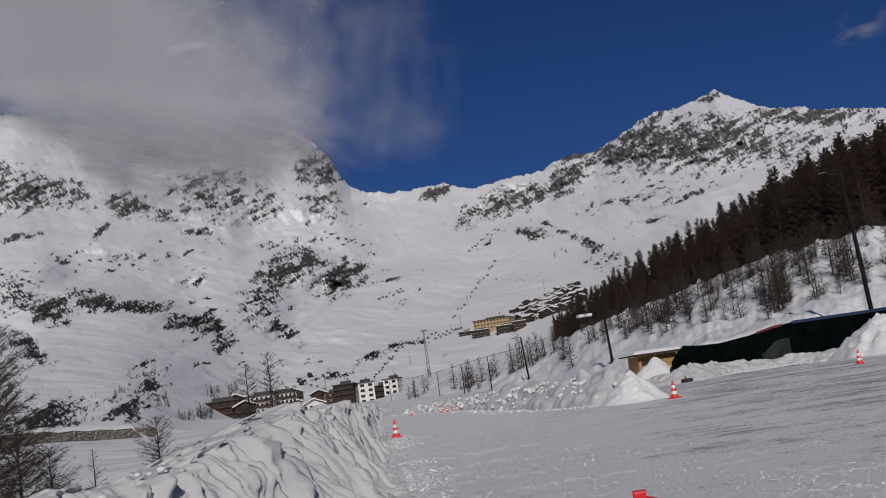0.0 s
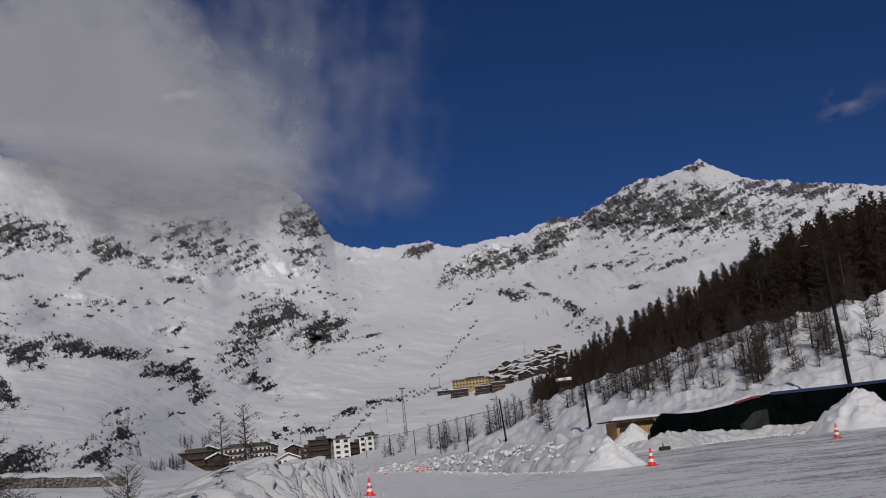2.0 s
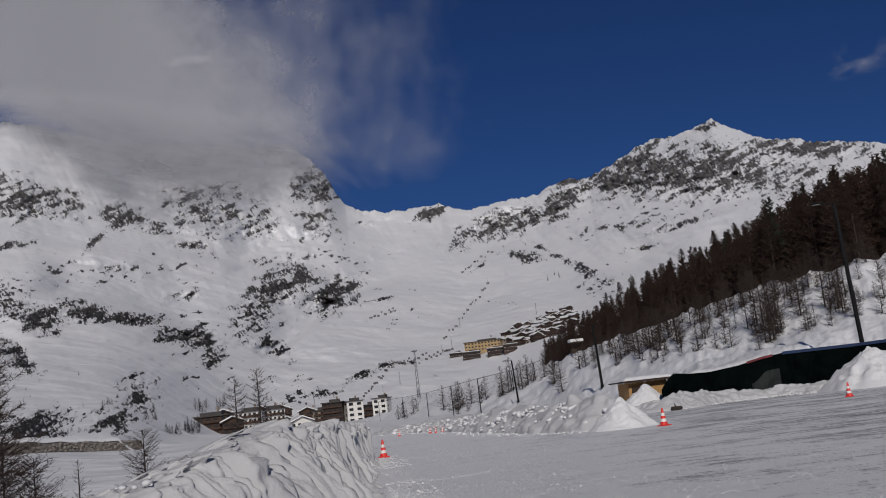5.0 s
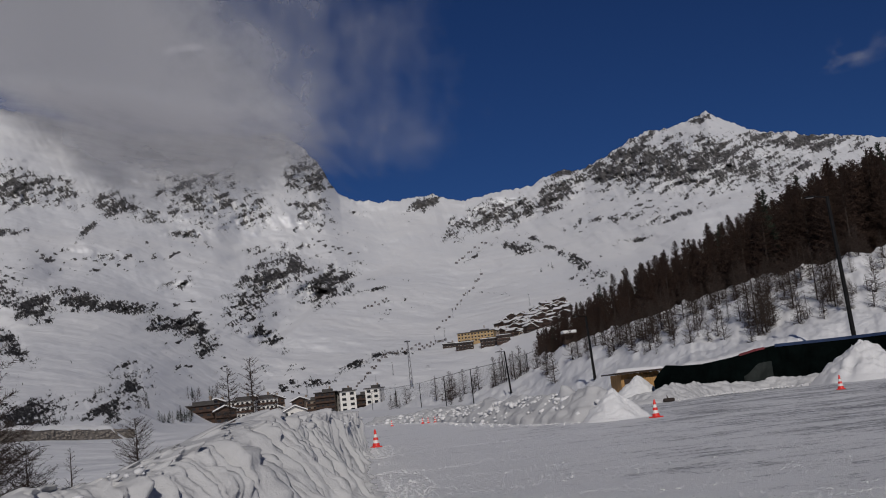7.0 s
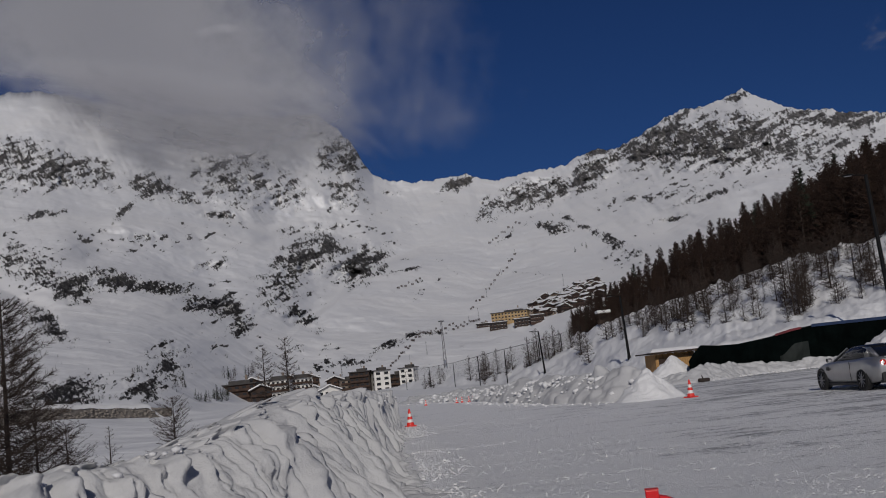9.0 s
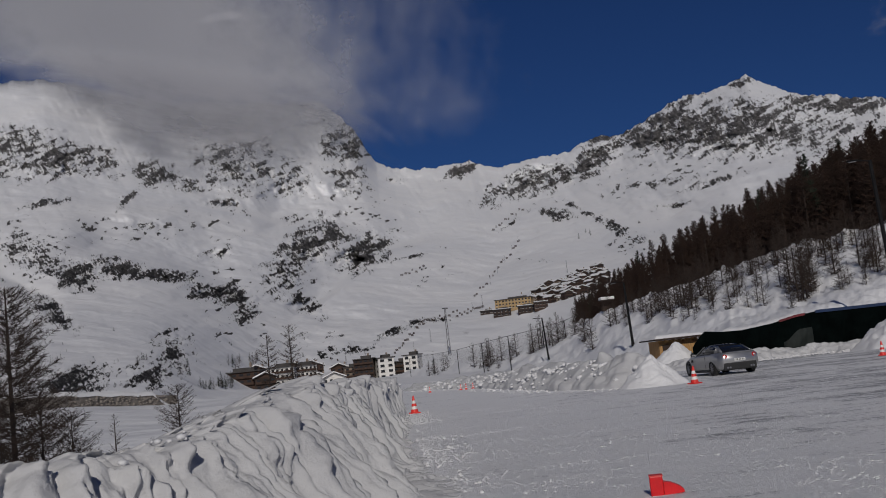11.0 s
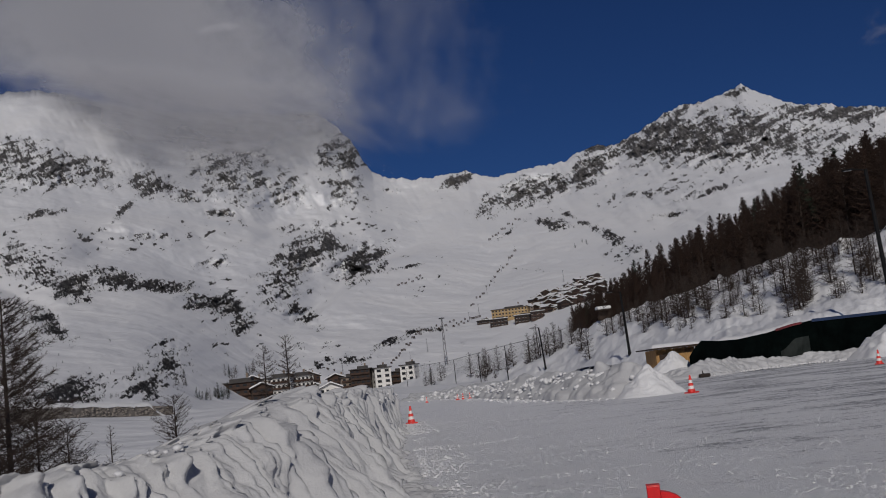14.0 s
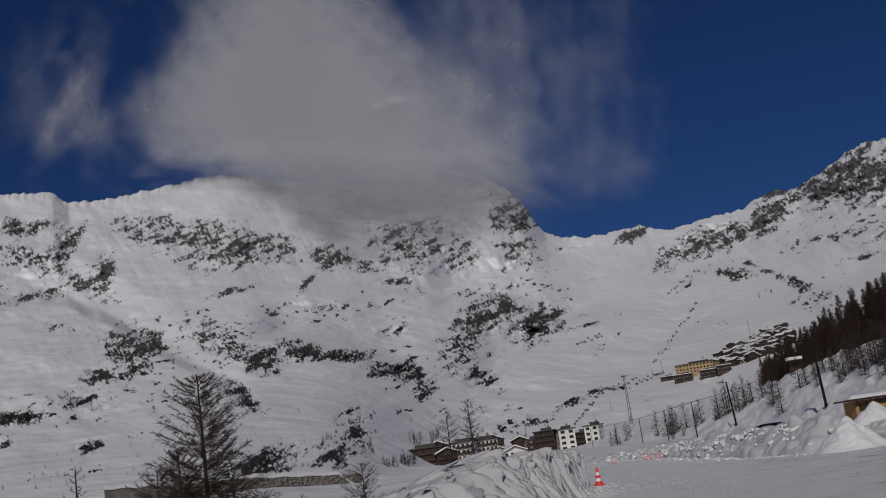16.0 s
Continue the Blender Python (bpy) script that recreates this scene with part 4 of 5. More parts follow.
def make_shelter():
    root = tagged(new("tarpaulin_shelter"), "long low shelter wrapped in sagging dark green tarpaulin", "shelter")
    line = [(12.95, 69.5), (13.6, 70), (16, 74.5), (19.3, 77), (22.7, 77), (26, 76)]
    tops = [(12.95, -0.3), (13.25, 0.1), (13.65, 0.47), (14.5, 0.36), (15.5, 0.33), (17.0, 0.5), (18.2, 0.75), (19.3, 0.88), (22.7, 0.86), (26, 0.9)]
    bear = np.linspace(12.95, 26, 200)
    d = along(line, bear)
    top = EYE + d * np.tan(np.radians(along(tops, bear)))
    rows = []

    def sag(at, f):
        return (0.3 * fbm(at * 1.3, 0 * at + 2 * f, 3, 401) + 0.12 * ridged(at * 2.4 + f, 0 * at + f, 2, 407)) * smooth(0, 0.25, f) + 0.25 * f

    for k in range(26):
        f = k / 25
        fold = sag(bear, f)
        dd = d - fold
        rows.append(np.stack([dd * np.sin(np.radians(bear)), dd * np.cos(np.radians(bear)), top * (1 - f) - 0.05 * f], -1))
    for back, drop in ((0.35, 0.0), (2.5, 0.15), (2.8, 1.2)):
        dd = d + back
        rows.insert(0, np.stack([dd * np.sin(np.radians(bear)), dd * np.cos(np.radians(bear)), np.maximum(top - drop, 0)], -1))
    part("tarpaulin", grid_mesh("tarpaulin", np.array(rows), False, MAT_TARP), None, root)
    b = np.linspace(19.2, 26, 60)
    dd = along(line, b) - 0.03
    tz = EYE + dd * np.tan(np.radians(along(tops, b)))
    strip = [np.stack([(dd - o) * np.sin(np.radians(b)), (dd - o) * np.cos(np.radians(b)), tz + h], -1) for o, h in ((-0.5, 0.08), (0, 0.075), (0.05, 0.03), (0.06, -0.13))]
    part("blue_edge", grid_mesh("blue_edge", np.array(strip), False, MAT_TARP_BLUE), None, root, "blue tarpaulin edge")
    b = np.linspace(17.4, 18.7, 24)
    dd = along(line, b) - 0.03
    tz = EYE + dd * np.tan(np.radians(along(tops, b)))
    strip = [np.stack([(dd - o) * np.sin(np.radians(b)), (dd - o) * np.cos(np.radians(b)), tz + h], -1) for o, h in ((-0.3, 0.07), (0, 0.065), (0.05, 0.03), (0.06, -0.09))]
    part("red_edge", grid_mesh("red_edge", np.array(strip), False, MAT_TARP_RED), None, root, "faded red strip on the edge")
    b = np.linspace(17.5, 18.95, 24)
    tz = EYE + along(line, b) * np.tan(np.radians(along(tops, b)))
    strip = []
    for f in np.linspace(0.35, 0.85, 10):
        dd = along(line, b) - sag(b, np.clip(f + 0.25 * smooth(18.4, 17.5, b), 0, 0.85)) - 0.03
        strip.append(np.stack([dd * np.sin(np.radians(b)), dd * np.cos(np.radians(b)), tz * (1 - np.clip(f + 0.25 * smooth(18.4, 17.5, b), 0, 0.85))], -1))
    part("patch", grid_mesh("patch", np.array(strip), False, MAT_TARP_GREY), None, root, "faded grey-green patch")
    # the snow lying on its roof
    b = np.linspace(13.9, 19.2, 120)
    dd = along(line, b)
    tz = EYE + dd * np.tan(np.radians(along(tops, b)))
    over = 0.32 * smooth(13.9, 15.0, b) * smooth(19.2, 17.6, b) + 0.1 * fbm(b * 2, 0 * b, 3, 420)
    rows = [np.stack([(dd + o) * np.sin(np.radians(b)), (dd + o) * np.cos(np.radians(b)), tz + over * h - 0.03], -1) for o, h in ((3.2, 0), (2.6, 0.8), (1.8, 1), (1.0, 0.9), (0.45, 0.5), (0.2, 0.0))]
    tagged(new("roof_snow", grid_mesh("roof_snow", np.array(rows), False, MAT_SNOW)), "thick snow lying on the tarpaulin shelter", "snow", kind="structure")


make_shelter()


def make_hut():
    root = tagged(new("wooden_hut"), "small pale wooden hut with overhanging snowy roof", "hut")
    for k in range(11):
        part("plank", box((0.24, 0.06, 1.95), (-1.25 + 0.25 * k, -1.0, 0.98), 0.01), MAT_WOOD, root)
    for sx in (-1, 1):
        part("side_wall", box((0.06, 2.0, 1.95), (sx * 1.4, 0, 0.98)), MAT_WOOD, root)
    part("back_wall", box((2.8, 0.06, 1.95), (0, 1.0, 0.98)), MAT_WOOD, root)
    door = part("door", box((0.75, 0.05, 1.6), (-0.85, -1.06, 0.82), 0.01), MAT_DARKWOOD, root, "dark wooden door")
    part("handle", box((0.03, 0.05, 0.16), (-0.55, -1.1, 0.85)), MAT_GREY_STEEL, door)
    for k in range(7):
        part("rafter", box((0.08, 0.5, 0.1), (-1.5 + 0.5 * k, -1.3, 1.93)), MAT_WOOD, root)
    part("roof", box((3.7, 3.1, 0.09), (-0.1, -0.1, 2.03), 0.01), MAT_DARKWOOD, root)
    part("fascia", box((3.72, 0.05, 0.14), (-0.1, -1.66, 2.03)), MAT_DARKWOOD, root)
    xs, ys = np.meshgrid(np.linspace(-1.93, 1.75, 40), np.linspace(-1.62, 1.45, 34))
    edge = np.minimum(np.minimum(xs + 1.93, 1.75 - xs), np.minimum(ys + 1.62, 1.45 - ys))
    z = 2.06 + 0.26 * smooth(-0.02, 0.3, edge) ** 0.6 + 0.05 * fbm(xs, ys, 3, 431)
    part("snow_cap", grid_mesh("snow_cap", np.stack([xs, ys, z], -1), False, MAT_SNOW), None, root, "snow cap on the roof")
    x, y = place(12.0, 77)
    root.matrix_basis = pose(x, y, 0.0, 0, 0, 10)


make_hut()


def make_kiosk():
    """The small snow-capped shelter at the edge of the wood."""
    root = tagged(new("small_shelter"), "tiny shelter under a thick cap of snow at the wood's edge", "shelter")
    for sx in (-1, 1):
        for sy in (-1, 1):
            part("post", box((0.15, 0.15, 2.0), (sx * 1.2, sy * 0.9, 1.0)), MAT_DARKWOOD, root)
    part("wall", box((2.4, 0.1, 1.6), (0, 0.9, 0.9)), MAT_DARKWOOD, root)
    part("roof", box((3.4, 2.6, 0.15), (0, 0, 2.05)), MAT_DARKWOOD, root)
    part("snow_cap", box((3.5, 2.7, 0.6), (0, 0, 2.42), 0.22), MAT_SNOW, root)
    x, y = place(8.86, 195)
    root.matrix_basis = pose(x, y, EYE + 195 * math.tan(radians(2.5)) - 1.4, 0, 0, 5) @ Matrix.Diagonal((0.72, 0.8, 0.95, 1))


make_kiosk()


# ---- lamp posts, fence ----
def make_street_lamp(x, y, top, lean=0.0):
    z = ground_at(x, y) - 0.1
    h = top - z
    root = tagged(new("street_lamp"), "tall dark street lamp post with flat lamp head", "street lamp", "street lamps beside the track")
    part("pole", tube(0.17, 0.12, (0, 0, 0), (0, 0, h), 10), MAT_STEEL, root)
    part("collar", tube(0.22, 0.2, (0, 0, 0), (0, 0, 0.5), 10), MAT_STEEL, root)
    part("arm", tube(0.04, 0.035, (0, 0, h - 0.05), (-1.0, 0, h + 0.1), 8), MAT_STEEL, root)
    head = part("lamp_head", box((0.75, 0.3, 0.12), (-1.25, 0, h + 0.12), 0.04), MAT_STEEL, root)
    part("lamp_glass", box((0.5, 0.22, 0.04), (-1.25, 0, h + 0.045), 0.01), MAT_GREY_STEEL, head)
    root.matrix_basis = pose(x, y, z, 0, lean, 0)


make_street_lamp(*place(23.1, 79.5), 12.8, -2.0)
make_street_lamp(*place(9.95, 130), 9.6, -1.5)
make_street_lamp(*place(5.48, 190), 8.7, -3.0)


def make_fence():
    root = tagged(new("net_fence"), "tall netted fence on dark posts along the bank", "fence")
    posts = [(-1.9, 420, 0.75), (-0.63, 340, 0.83), (0.67, 280, 0.93), (2.0, 235, 1.14), (3.45, 200, 1.37), (5.3, 212, 1.6), (6.5, 216, 1.85), (7.6, 212, 2.15)]
    tops = []
    for bear, d, top in posts:
        x, y = place(bear, d)
        z = ground_at(x, y) - 0.2
        zt = EYE + d * math.tan(radians(top))
        part("post", tube(0.1, 0.08, (x, y, z), (x, y, zt), 8), MAT_STEEL, root)
        tops.append((Vector((x, y, max(z + 0.3, zt - 3.6))), Vector((x, y, zt))))
    for (a0, a1), (b0, b1) in zip(tops, tops[1:]):
        part("top_wire", tube(0.045, 0.045, a1, b1, 5), MAT_STEEL, root)
        net = bmesh.new()
        for k in range(1, 22):
            f = k / 22
            tube(0.008, 0.008, a0.lerp(b0, f), a1.lerp(b1, f), 3, net)
        for k in range(6):
            f = k / 6
            tube(0.008, 0.008, a0.lerp(a1, f), b0.lerp(b1, f), 3, net)
        part("net", net, MAT_STEEL, root)


make_fence()

# ---- stone wall beyond the hollow ----
MAT_STONE = plain("grey_rubble_stone", (0.19, 0.17, 0.15), 0.9, 0, 0.45, 0.7, 0.05)


def make_stone_wall():
    rng = random.Random(8)
    root = tagged(new("stone_wall_1"), "grey rubble stone retaining wall with snow on top", "wall", kind="structure")
    bears = np.linspace(-27.0, -14.1, 34)
    foot = along([(-27, 0.5), (-20, 0.22), (-14.1, -0.3)], bears)
    top = along([(-27, 1.15), (-20, 0.74), (-14.1, 0.14)], bears)
    d = along([(-27, 205), (-20, 222), (-14.1, 245)], bears)
    stones = [mesh_from("stone", *stone_shape(rng), MAT_STONE, False) for _ in range(5)]
    pts = [(Vector((*place(b, k), 0)), EYE + k * math.tan(radians(f)) - 2.0, EYE + k * math.tan(radians(t))) for b, k, f, t in zip(bears, d, foot, top)]
    core = bmesh.new()
    for (a, f1, t1), (b, f2, t2) in zip(pts, pts[1:]):
        back = (a + b).normalized() * 3.0
        low = [a + Vector((0, 0, f1)), b + Vector((0, 0, f2)), b + back + Vector((0, 0, f2)), a + back + Vector((0, 0, f1))]
        high = [a + Vector((0, 0, t1)), b + Vector((0, 0, t2)), b + back + Vector((0, 0, t2)), a + back + Vector((0, 0, t1))]
        v = [core.verts.new(p) for p in low + high]
        for q in ((0, 1, 5, 4), (1, 2, 6, 5), (2, 3, 7, 6), (3, 0, 4, 7), (4, 5, 6, 7)):
            core.faces.new([v[i] for i in q])
    part("core", core, MAT_STONE, root)
    rows = []
    for back, up in ((-0.25, -0.15), (-0.2, 0.3), (0.6, 0.75), (2.2, 0.8), (5, 0.7), (12, 0.9), (16, -1.5)):
        rows.append([(p + p.normalized() * back + Vector((0, 0, t + up + 0.15 * math.sin(17 * i) - 1.2 * max(0, i - len(pts) + 4)))) for i, (p, f, t) in enumerate(pts)])
    tagged(new("wall_snow", grid_mesh("wall_snow", np.array([[tuple(v) for v in r] for r in rows])[::-1], False, MAT_SNOW)), "snow covering the top of the stone wall", "snow", kind="structure")
    count = 0
    for (a, f1, t1), (b, f2, t2) in zip(pts[8:], pts[9:]):
        for _ in range(11):
            f = rng.random()
            p = a.lerp(b, f)
            z = f1 + 1.9 + (t1 - f1 - 2.0) * rng.random()
            ob = part("stone", stones[count % 5], None, root)
            size = rng.uniform(0.35, 0.75)
            ob.matrix_basis = pose(p.x, p.y - 0.1, z, rng.uniform(-15, 15), rng.uniform(-15, 15), rng.uniform(-20, 20)) @ Matrix.Diagonal((size * 1.4, size * 0.7, size * 0.8, 1))
            count += 1


def stone_shape(rng):
    bm = bmesh.new()
    bmesh.ops.create_icosphere(bm, subdivisions=1, radius=0.5)
    verts = [v.co * rng.uniform(0.8, 1.15) for v in bm.verts]
    faces = [[v.index for v in f.verts] for f in bm.faces]
    bm.free()
    return verts, faces


make_stone_wall()

# ---- the car ----
MAT_SILVER = plain("silver_car_paint", (0.42, 0.42, 0.42), 0.28, 0.75, 0.06, 2)
MAT_GLASS = plain("dark_car_glass", (0.012, 0.013, 0.015), 0.06, 0, 0.1, 2)
MAT_TYRE = plain("black_rubber", (0.018, 0.018, 0.018), 0.85, 0, 0.2, 6)
MAT_RIM = plain("grey_alloy", (0.28, 0.28, 0.29), 0.35, 0.8, 0.1, 5)
MAT_BLACK = plain("black_plastic", (0.015, 0.015, 0.015), 0.6, 0, 0.2, 5)
MAT_LAMP_RED = plain("red_lamp_glass", (0.45, 0.01, 0.01), 0.15, 0, 0.1, 5)
MAT_LAMP_WHITE = plain("clear_lamp_glass", (0.75, 0.75, 0.75), 0.1, 0, 0.1, 5)
MAT_PLATE = plain("white_plate", (0.75, 0.75, 0.72), 0.5, 0, 0.05, 5)


def loft(sections, caps=True):
    """Skins rings of points, one ring for each section."""
    bm = bmesh.new()
    rings = [[bm.verts.new(p) for p in s] for s in sections]
    n = len(rings[0])
    for a, b in zip(rings, rings[1:]):
        for i in range(n):
            bm.faces.new((a[i], a[(i + 1) % n], b[(i + 1) % n], b[i]))
    if caps:
        bm.faces.new(rings[0][::-1])
        bm.faces.new(rings[-1])
    bmesh.ops.recalc_face_normals(bm, faces=bm.faces)
    for f in bm.faces:
        f.smooth = True
    return bm


def make_car():
    root = tagged(new("car"), "silver two-door sports estate car driving on the ice", "car")
    shell = []
    for y, low, mid, top, wl, wm, wt in [(-2.46, 0.42, 0.68, 0.93, 0.70, 0.78, 0.66), (-2.38, 0.30, 0.68, 0.99, 0.80, 0.90, 0.74), (-2.1, 0.24, 0.68, 1.02, 0.86, 0.97, 0.80),
                                         (-1.5, 0.20, 0.68, 1.01, 0.88, 0.985, 0.84), (-0.9, 0.19, 0.66, 0.97, 0.88, 0.955, 0.85), (0.0, 0.19, 0.64, 0.95, 0.88, 0.945, 0.84),
                                         (0.8, 0.19, 0.64, 0.93, 0.88, 0.95, 0.84), (1.5, 0.19, 0.64, 0.88, 0.87, 0.975, 0.80), (2.0, 0.22, 0.58, 0.76, 0.82, 0.92, 0.66), (2.35, 0.26, 0.5, 0.62, 0.68, 0.76, 0.5), (2.48, 0.32, 0.45, 0.54, 0.5, 0.55, 0.38)]:
        ring_pts = [(wl, y, low), (wm * 0.985, y, (low + mid) / 2), (wm, y, mid), (wm * 0.97, y, mid + 0.6 * (top - mid)), (wt, y, top), (wt * 0.5, y, top + 0.025), (0, y, top + 0.03)]
        shell.append(ring_pts + [(-p[0], p[1], p[2]) for p in ring_pts[-2::-1]])
    part("body", loft(shell), MAT_SILVER, root)
    house = []
    for y, base, top, wb, wt in [(0.95, 0.93, 0.95, 0.74, 0.68), (0.5, 0.94, 1.17, 0.80, 0.62), (0.1, 0.95, 1.32, 0.82, 0.58), (-0.5, 0.96, 1.375, 0.83, 0.575), (-1.1, 0.98, 1.36, 0.83, 0.57),
                                 (-1.65, 1.0, 1.27, 0.80, 0.56), (-2.1, 1.0, 1.11, 0.74, 0.55), (-2.25, 1.0, 1.03, 0.70, 0.54)]:
        half = [(wb, y, base), (wt + 0.04, y, base + 0.88 * (top - base)), (wt - 0.06, y, top), (0, y, top + 0.015)]
        house.append(half + [(-p[0], p[1], p[2]) for p in half[-2::-1]])
    part("windows", loft(house), MAT_GLASS, root, "dark tinted glass")
    roof = []
    for y, z, w in [(0.15, 1.335, 0.53), (-0.1, 1.37, 0.55), (-0.6, 1.395, 0.55), (-1.1, 1.38, 0.54), (-1.5, 1.325, 0.52)]:
        roof.append([(w, y, z - 0.03), (w * 0.8, y, z + 0.005), (0, y, z + 0.015), (-w * 0.8, y, z + 0.005), (-w, y, z - 0.03), (0, y, z - 0.04)])
    part("roof", loft(roof), MAT_GLASS, root, "glossy black roof")
    for s in (-1, 1):
        part("front_pillar", tube(0.035, 0.03, (s * 0.76, 0.9, 0.95), (s * 0.57, 0.12, 1.34), 6), MAT_SILVER, root)
        part("rear_pillar", loft([[(s * 0.585, -1.0, 1.34), (s * 0.62, -1.55, 1.28), (s * 0.55, -1.5, 1.33)], [(s * 0.82, -1.55, 1.0), (s * 0.74, -2.25, 1.01), (s * 0.66, -2.2, 1.05)]]), MAT_SILVER, root)
        mirror = part("wing_mirror", box((0.2, 0.12, 0.13), (s * 1.02, 0.62, 1.0), 0.04), MAT_BLACK, root, "black wing mirror")
        part("mirror_glass", box((0.15, 0.02, 0.09), (s * 1.02, 0.555, 1.0), 0.006), MAT_RIM, mirror)
        lamp = part("tail_light", tube(0.11, 0.1, (s * 0.68, -2.36, 0.83), (s * 0.69, -2.46, 0.83), 18), MAT_LAMP_RED, root, "round red tail light")
        part("lens", tube(0.04, 0.035, (s * 0.69, -2.44, 0.83), (s * 0.69, -2.475, 0.83), 14), MAT_LAMP_WHITE, lamp)
        part("headlight", box((0.16, 0.42, 0.1), (s * 0.72, 2.02, 0.68), 0.03, s * 12), MAT_LAMP_WHITE, root)
        part("side_vent", box((0.02, 0.24, 0.12), (s * 0.965, 0.95, 0.72), 0.008), MAT_BLACK, root)
        part("door_gap", box((0.012, 0.012, 0.6), (s * 0.945, -0.65, 0.62)), MAT_BLACK, root)
        part("sill", box((0.05, 2.2, 0.1), (s * 0.9, 0.0, 0.2), 0.02), MAT_BLACK, root)
        for k in (0.5, 0.62):
            part("exhaust_pipe", tube(0.045, 0.045, (s * k, -2.3, 0.33), (s * k, -2.5, 0.33), 12), MAT_RIM, root)
    part("diffuser", box((1.55, 0.25, 0.34), (0, -2.36, 0.38), 0.05), MAT_BLACK, root, "black rear diffuser")
    plate = part("number_plate", box((0.52, 0.02, 0.12), (0, -2.475, 0.66), 0.004), MAT_PLATE, root)
    for k in range(6):
        part("bar", box((0.035, 0.006, 0.07), (-0.19 + 0.075 * k, -2.487, 0.66)), MAT_BLACK, plate)
    part("spoiler", box((1.25, 0.12, 0.03), (0, -2.4, 1.0), 0.012), MAT_SILVER, root)
    part("rear_wiper", box((0.5, 0.02, 0.02), (0.1, -1.98, 1.18)), MAT_BLACK, root)
    wheels = []
    for sx in (-1, 1):
        for y in (1.5, -1.49):
            tyre = tube(0.345, 0.345, (-0.13, 0, 0), (0.13, 0, 0), 28)
            bmesh.ops.bevel(tyre, geom=[e for e in tyre.edges if len(e.link_faces) == 2 and any(len(f.verts) > 4 for f in e.link_faces)], offset=0.03, segments=2, affect="EDGES")
            wheel = part("wheel", tyre, MAT_TYRE, root)
            rim = bmesh.new()
            for k in range(10):
                a = k * math.pi / 5
                tube(0.028, 0.02, (sx * 0.125, 0, 0), (sx * 0.125, 0.24 * math.cos(a), 0.24 * math.sin(a)), 5, rim)
            tube(0.05, 0.05, (sx * 0.11, 0, 0), (sx * 0.15, 0, 0), 10, rim)
            part("rim", rim, MAT_RIM, wheel)
            part("brake_disc", tube(0.25, 0.25, (sx * 0.118, 0, 0), (sx * 0.133, 0, 0), 24), MAT_STEEL, wheel)
            wheels.append((wheel, sx * 0.86, y))
    for sx in (-1, 1):
        for y in (1.5, -1.49):
            part("wheel_arch", tube(0.39, 0.39, (sx * 0.80, y, 0.36), (sx * 0.968, y, 0.36), 28), MAT_BLACK, root)
    return root, wheels


car, car_wheels = make_car()


# ---- the town at the valley's end and the village on the slope ----
MAT_WHITE_WALL = plain("white_render", (0.72, 0.7, 0.66), 0.85, 0, 0.08, 0.4)
MAT_BROWN_WALL = plain("brown_timber_front", (0.055, 0.03, 0.02), 0.85, 0, 0.35, 0.5)
MAT_OCHRE_WALL = plain("ochre_render", (0.42, 0.29, 0.14), 0.85, 0, 0.15, 0.3)
MAT_STONE_WALL = plain("grey_brown_stone_front", (0.24, 0.19, 0.15), 0.9, 0, 0.3, 0.5)
MAT_PANE = plain("dark_window_glass", (0.02, 0.022, 0.026), 0.15, 0, 0.2, 1)
MAT_ROOF = plain("dark_roof_slate", (0.05, 0.045, 0.043), 0.7, 0, 0.3, 0.6)


